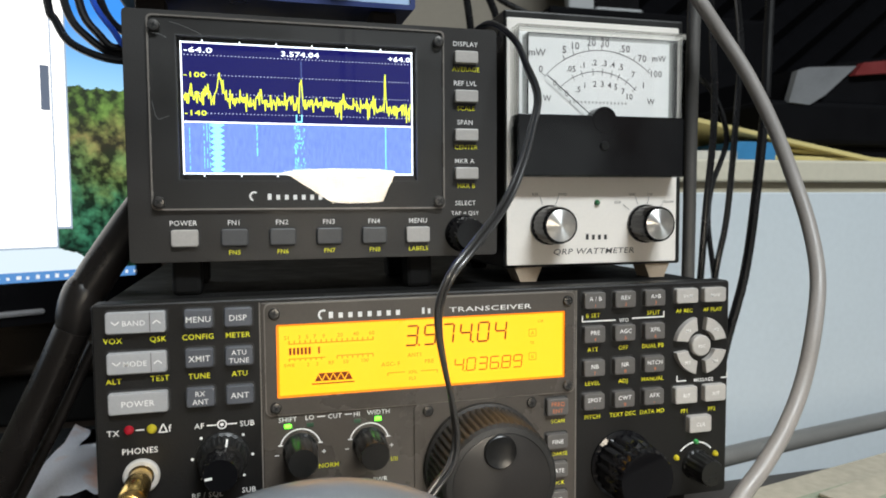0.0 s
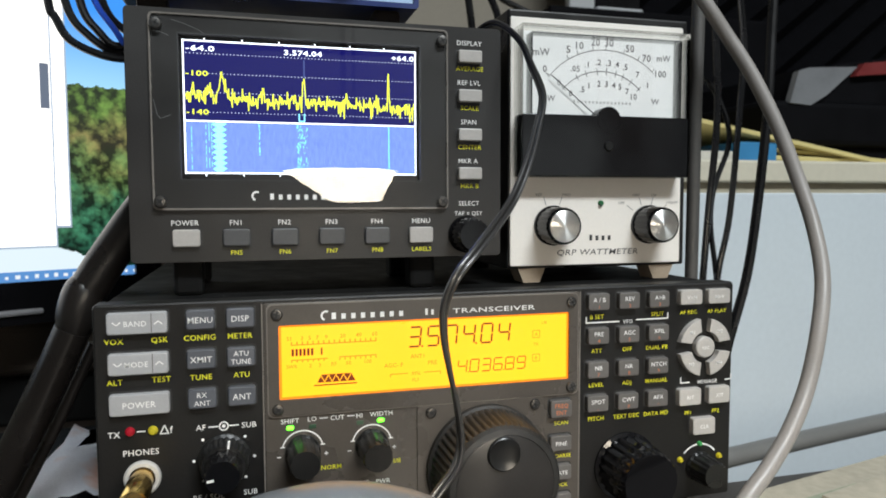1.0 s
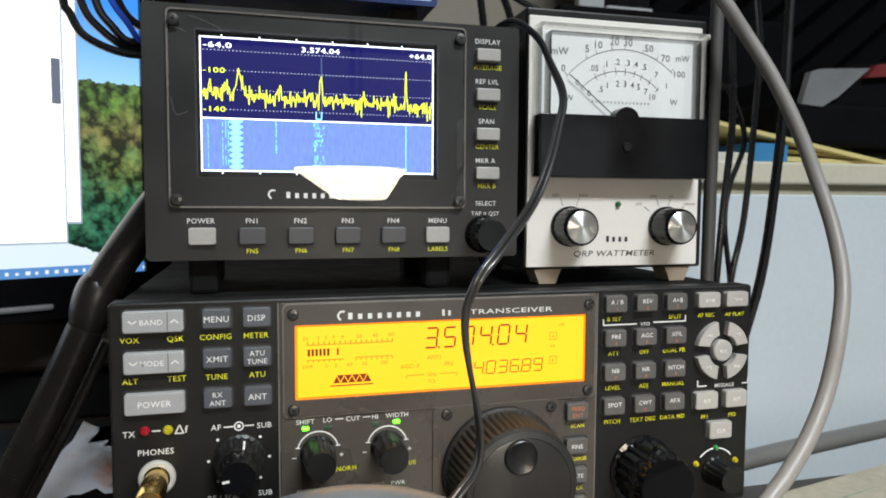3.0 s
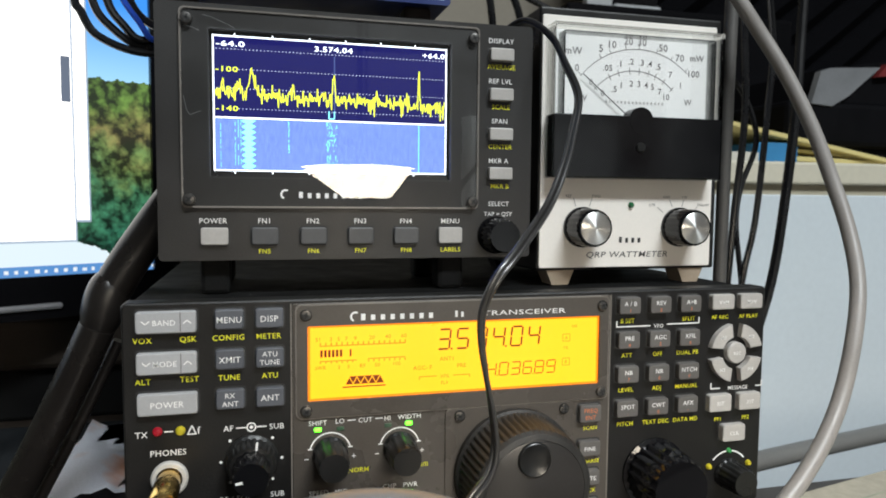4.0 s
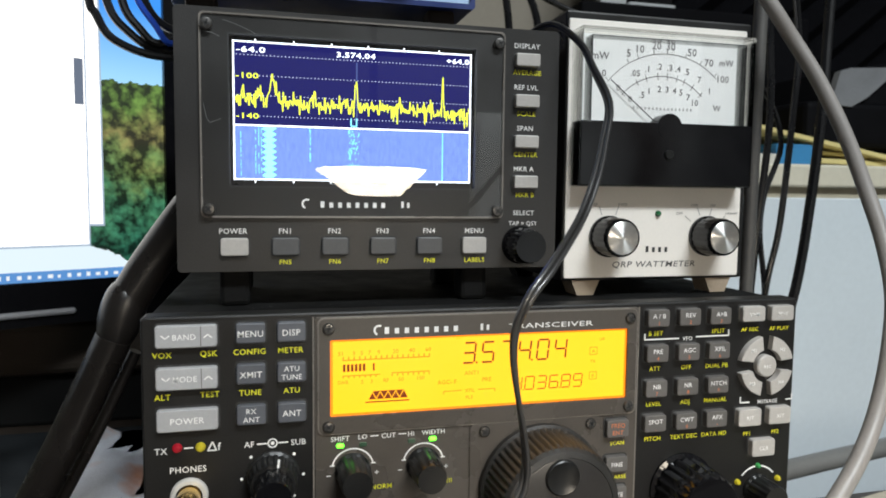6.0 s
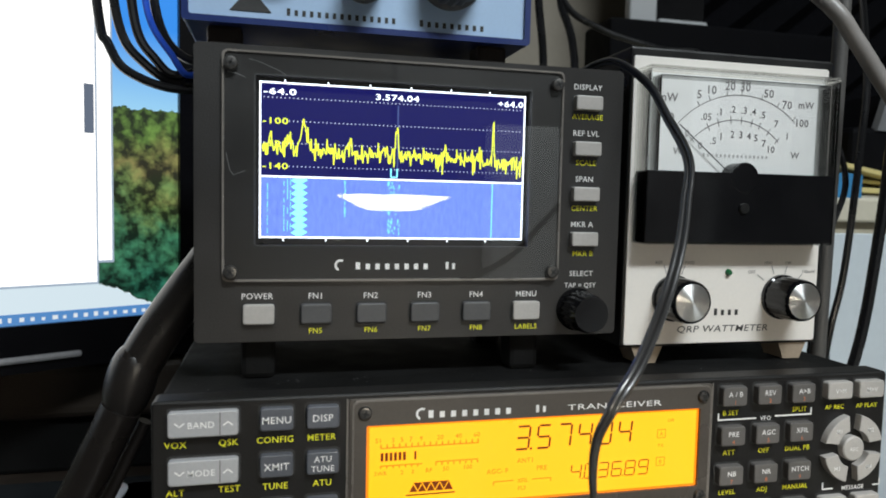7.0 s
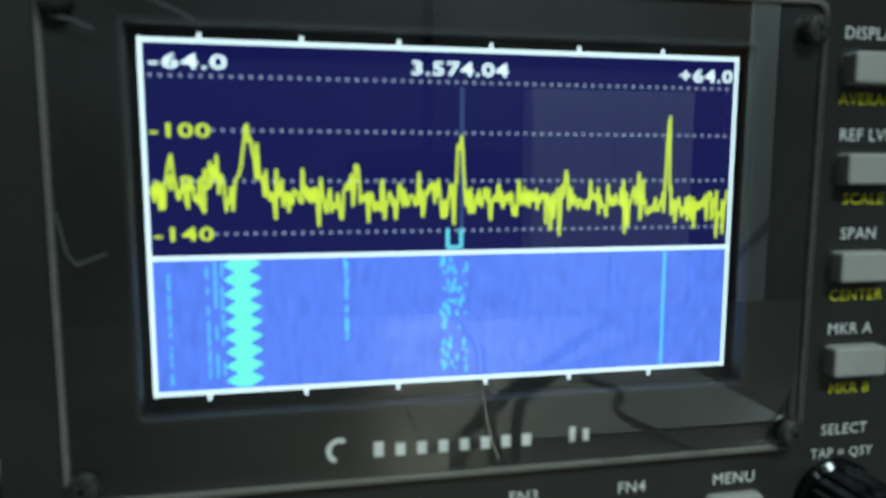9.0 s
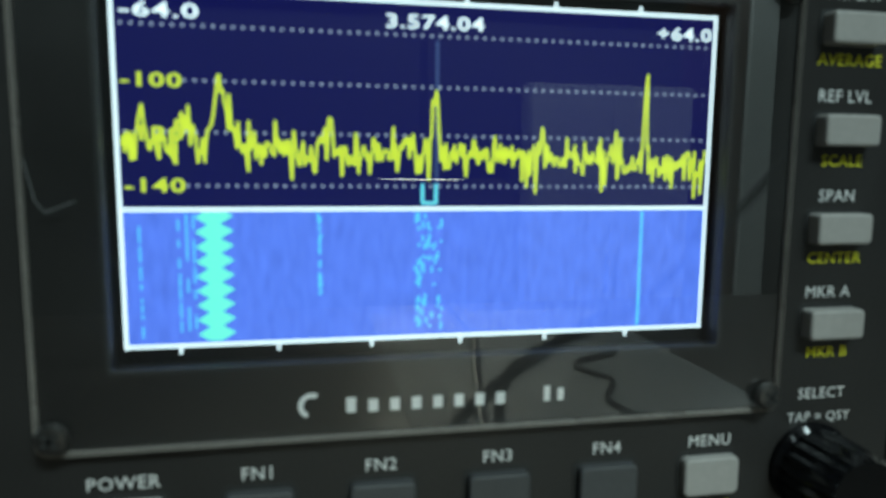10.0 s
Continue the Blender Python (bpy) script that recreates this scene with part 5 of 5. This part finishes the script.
for j in range(13):
    rows.append([])
    for i in range(11):
        u, v = i / 10, j / 12
        x, y = -186 + 50 * u + fold.uniform(-1.2, 1.2), 100 + 118 * v + 7 * u + fold.uniform(-1.5, 1.5)
        z = 4 + 9 * math.sin(3.0 * u + 2.2 * v) ** 2 + 4 * math.sin(7 * v - 3 * u) + fold.uniform(-1.2, 1.2)
        rows[-1].append(bm.verts.new((x, y, max(z, 6.0))))
for j in range(12):
    for i in range(10):
        bm.faces.new((rows[j][i], rows[j][i + 1], rows[j + 1][i + 1], rows[j + 1][i]))
bmesh.ops.solidify(bm, geom=list(bm.faces), thickness=0.4)
lone("crumpled_paper", bm, TISSUE, "crumpled bluish white paper lying beside the transceiver", "paper", smooth=True, base=(-158, 160, 2.4))
lone("desk_mat", box(-560, -136, -150, 242, 0.2, 2.2, 0.6), mat("black_mat_rubber", (0.014, 0.016, 0.018), 0.75, spec=0.15, bump=0.3, vary=0.3), "thin black rubber mat on the desk", "mat", base=(-340, 40, 0))
case = thing("dark_case", (-85, 365, 0), "dark brown metal case standing behind the radios", "case")
part("body", box(-232, 75, 335, 400, 6, 142, 4), mat("dark_brown_paint", (0.030, 0.022, 0.017), 0.6, spec=0.2, vary=0.25, blotch=15), case)
for x in (-220, 50):
    part("foot", box(x, x + 14, 345, 390, 0, 6.5, 1), RUBBER, case)

# ---- other things at the edge of the view ----
DOME = mat("blue_grey_plastic", (0.15, 0.165, 0.18), 0.35, vary=0.06)
bm = bmesh.new()
bmesh.ops.create_uvsphere(bm, u_segments=40, v_segments=20, radius=1)
bm.transform(Matrix.Translation((-53, -92, 47.5)) @ Matrix.Diagonal((50, 28, 31, 1)))
for v in bm.verts:
    v.co.z = max(v.co.z, 0.0)
dome = thing("rounded_cover", (-53, -92, 0), "smooth blue-grey rounded plastic cover in front of the transceiver", "cover")
part("shell", bm, DOME, dome, smooth=True)
part("plinth", box(-88, -18, -112, -72, 0, 24, 6), DOME, dome)
board = thing("framed_board", (-290, 90, 0), "small board with a grey-green frame standing on the desk", "board")
FRAME_GREY = mat("grey_green_frame", (0.17, 0.175, 0.145), 0.5, vary=0.12)
part("backing", box(-345, -231, 60, 140, 0, 76, 2), mat("dark_backing", (0.05, 0.052, 0.05), 0.5, vary=0.15), board)
for x0, x1, z0, z1 in ((-345, -220, 76, 82), (-231, -220, 0, 76), (-345, -231, 0, 6)):
    part("frame_strip", box(x0, x1, 40, 140, z0, z1, 1.5), FRAME_GREY, board)
part("face", box(-345, -236, 54, 60, 6, 70, 1), mat("pale_face", (0.42, 0.45, 0.47), 0.4, vary=0.1), board, "pale grey face")
TAUPE = mat("taupe_plastic", (0.045, 0.036, 0.029), 0.5, vary=0.15, spec=0.2)
riser = thing("monitor_riser", (-380, 290, 0), "dark taupe riser on a black base under the monitor", "riser")
part("base", box(-510, -150, 262, 327, 0, 36, 3), RUBBER, riser, "black base")
part("body", box(-517, -146, 253, 327, 36, 76, 9, 4), TAUPE, riser)

# ---- lamp known only from its glare in the display cover; hung form made up ----
lamp = thing("mirrored_lamp", (75, -750, 170), "lamp mirrored in the display cover, its long black hung form made up", "lamp")
# slope and height chosen so the glare vanishes as the camera rises
along = Vector((-math.sin(radians(9)), math.cos(radians(9)), 0.03)).normalized()
across = along.cross(Vector((0, 0, 1))).normalized()
above = across.cross(along)
LAMP = Matrix((across, above, along)).transposed().to_4x4()
LAMP.translation = (2, -290, 187.5)


def on_lamp(bm):
    bm.transform(LAMP)
    return bm


part("housing", on_lamp(prism(rounded(-57, 57, -963, 3, 52, 10), 0.5, 24, 0)), MATT_BLACK, lamp, "matt black metal housing")
part("diffuser", on_lamp(prism(rounded(-53, 53, -959, -1, 50, 10), 0.1, 0.5, 0)), mat("lit_diffuser", (0.8, 0.78, 0.74), 0.5, emit=(1.0, 0.89, 0.72), power=LAMP_STRENGTH, vary=0.01), lamp, "lit white diffuser")
part("lip", on_lamp(ring_plate(rounded(-57, 57, -963, 3, 52, 10), rounded(-54, 54, -960, 0, 50, 10), -1.8, 0.5)), MATT_BLACK, lamp)
for d in (-150, -810):
    foot = LAMP @ Vector((0, 23, d))
    part("rod", tube([foot, (foot.x, foot.y, 900), (foot.x, foot.y, 1700)], 3, 10, 2), GLOSS_BLACK, lamp, smooth=True)
    part("ceiling_cup", box(foot.x - 25, foot.x + 25, foot.y - 25, foot.y + 25, 1680, 1700, 4), MATT_BLACK, lamp)

# ---- behind the meter ----
lone("loudspeaker_box", box(300, 640, 560, 635, 191, 408, 4), MATT_BLACK, "plain black loudspeaker box on the cabinet", "loudspeaker", base=(470, 600, 191))
DULL_CARD = mat("dull_white_plastic", (0.45, 0.46, 0.47), 0.6, vary=0.08)
panel = thing("small_display", (400, 600, 408), "small white-framed dark display standing on the loudspeaker box", "display")
part("side_frame", box(344, 382, 596, 612, 408, 540, 3), DULL_CARD, panel)
part("foot_frame", box(382, 452, 590, 612, 408, 420, 3), DULL_CARD, panel)
part("dark_face", box(382, 452, 600, 612, 420, 540, 1), GLOSS_BLACK, panel)
for pts, r in (([(124, 300, 420), (126, 300, 345), (140, 300, 297), (150, 300, 150), (152, 300, 2)], 3.2), ([(108, 305, 420), (110, 305, 345), (116, 305, 290), (122, 305, 150), (124, 305, 2)], 3.2), ([(112, 296, 420), (126, 298, 345), (161, 300, 322), (215, 300, 310), (262, 302, 304), (300, 340, 250), (310, 360, 196)], 2.6)):
    lone("hanging_cable", tube(pts, r, 10, 6), CORD, "black cable hanging against the beige wall", "cable", "cables behind the radios", smooth=True, base=pts[-1])

# ---- front of the desk, mirrored in the display cover; the pad is made up ----
# pad added to give the pale patch behind the mirrored cables
PAD = mat("grey_pad_cloth", (0.22, 0.225, 0.23), 0.8, vary=0.12, grain=500, blotch=10)
lone("desk_pad", box(5, 300, -740, -345, 0.3, 2.3, 0.6), PAD, "grey pad added at the desk's front for a pale patch mirrored in the cover", "pad", base=(150, -540, 0))
for pts in ([(50, -300, 5), (55, -345, 7), (80, -470, 7), (108, -600, 7), (115, -760, 7)], [(20, -300, 5), (32, -345, 7), (80, -420, 7), (150, -510, 7), (215, -590, 7), (310, -700, 7)], [(190, -300, 5), (170, -380, 5), (195, -430, 5), (180, -480, 5), (240, -520, 5)]):
    lone("loose_cable", tube(pts, 4.5 if pts[0][2] + pts[-1][2] > 11 else 2.5, 10, 6), CORD, "black cable lying across the grey pad", "cable", "cables on the pad", smooth=True, base=pts[0])

# ---- wear ----
SCRATCH = mat("scuffed_plastic", (0.22, 0.22, 0.22), 0.5, vary=0.3)
for pts in ([(-99.0, 227.2), (-95.5, 226.4), (-92.0, 225.0), (-89.0, 223.8), (-87.0, 222.6)], [(-106.0, 222.6), (-103.0, 222.2), (-100.2, 221.0)], [(-106.4, 196.0), (-105.2, 190.2), (-104.0, 188.6), (-100.0, 190.2)]):
    bm = bmesh.new()
    for a, b in zip(pts, pts[1:]):
        strip(a, b, 0.16, F - 2.46, bm)
    part("scratch", bm, SCRATCH, cover)

# ---- dust ----
bm = bmesh.new()
for k in range(50):
    x, y, q = rng.uniform(-124, 143), 9.5 + abs(rng.gauss(0, 22)), rng.uniform(0.12, 0.4)
    t = rng.uniform(0, 3.1)
    bm.faces.new([bm.verts.new((x + q * rng.uniform(0.6, 1.5) * math.cos(t + a), y + q * math.sin(t + a), 116.66 + q * 0.3)) for a in (0, 1.6, 3.1, 4.7)])
lone("dust_specks", bm, GREY_INK, "pale dust specks lying on the transceiver's top", "dust", kind="stuff")
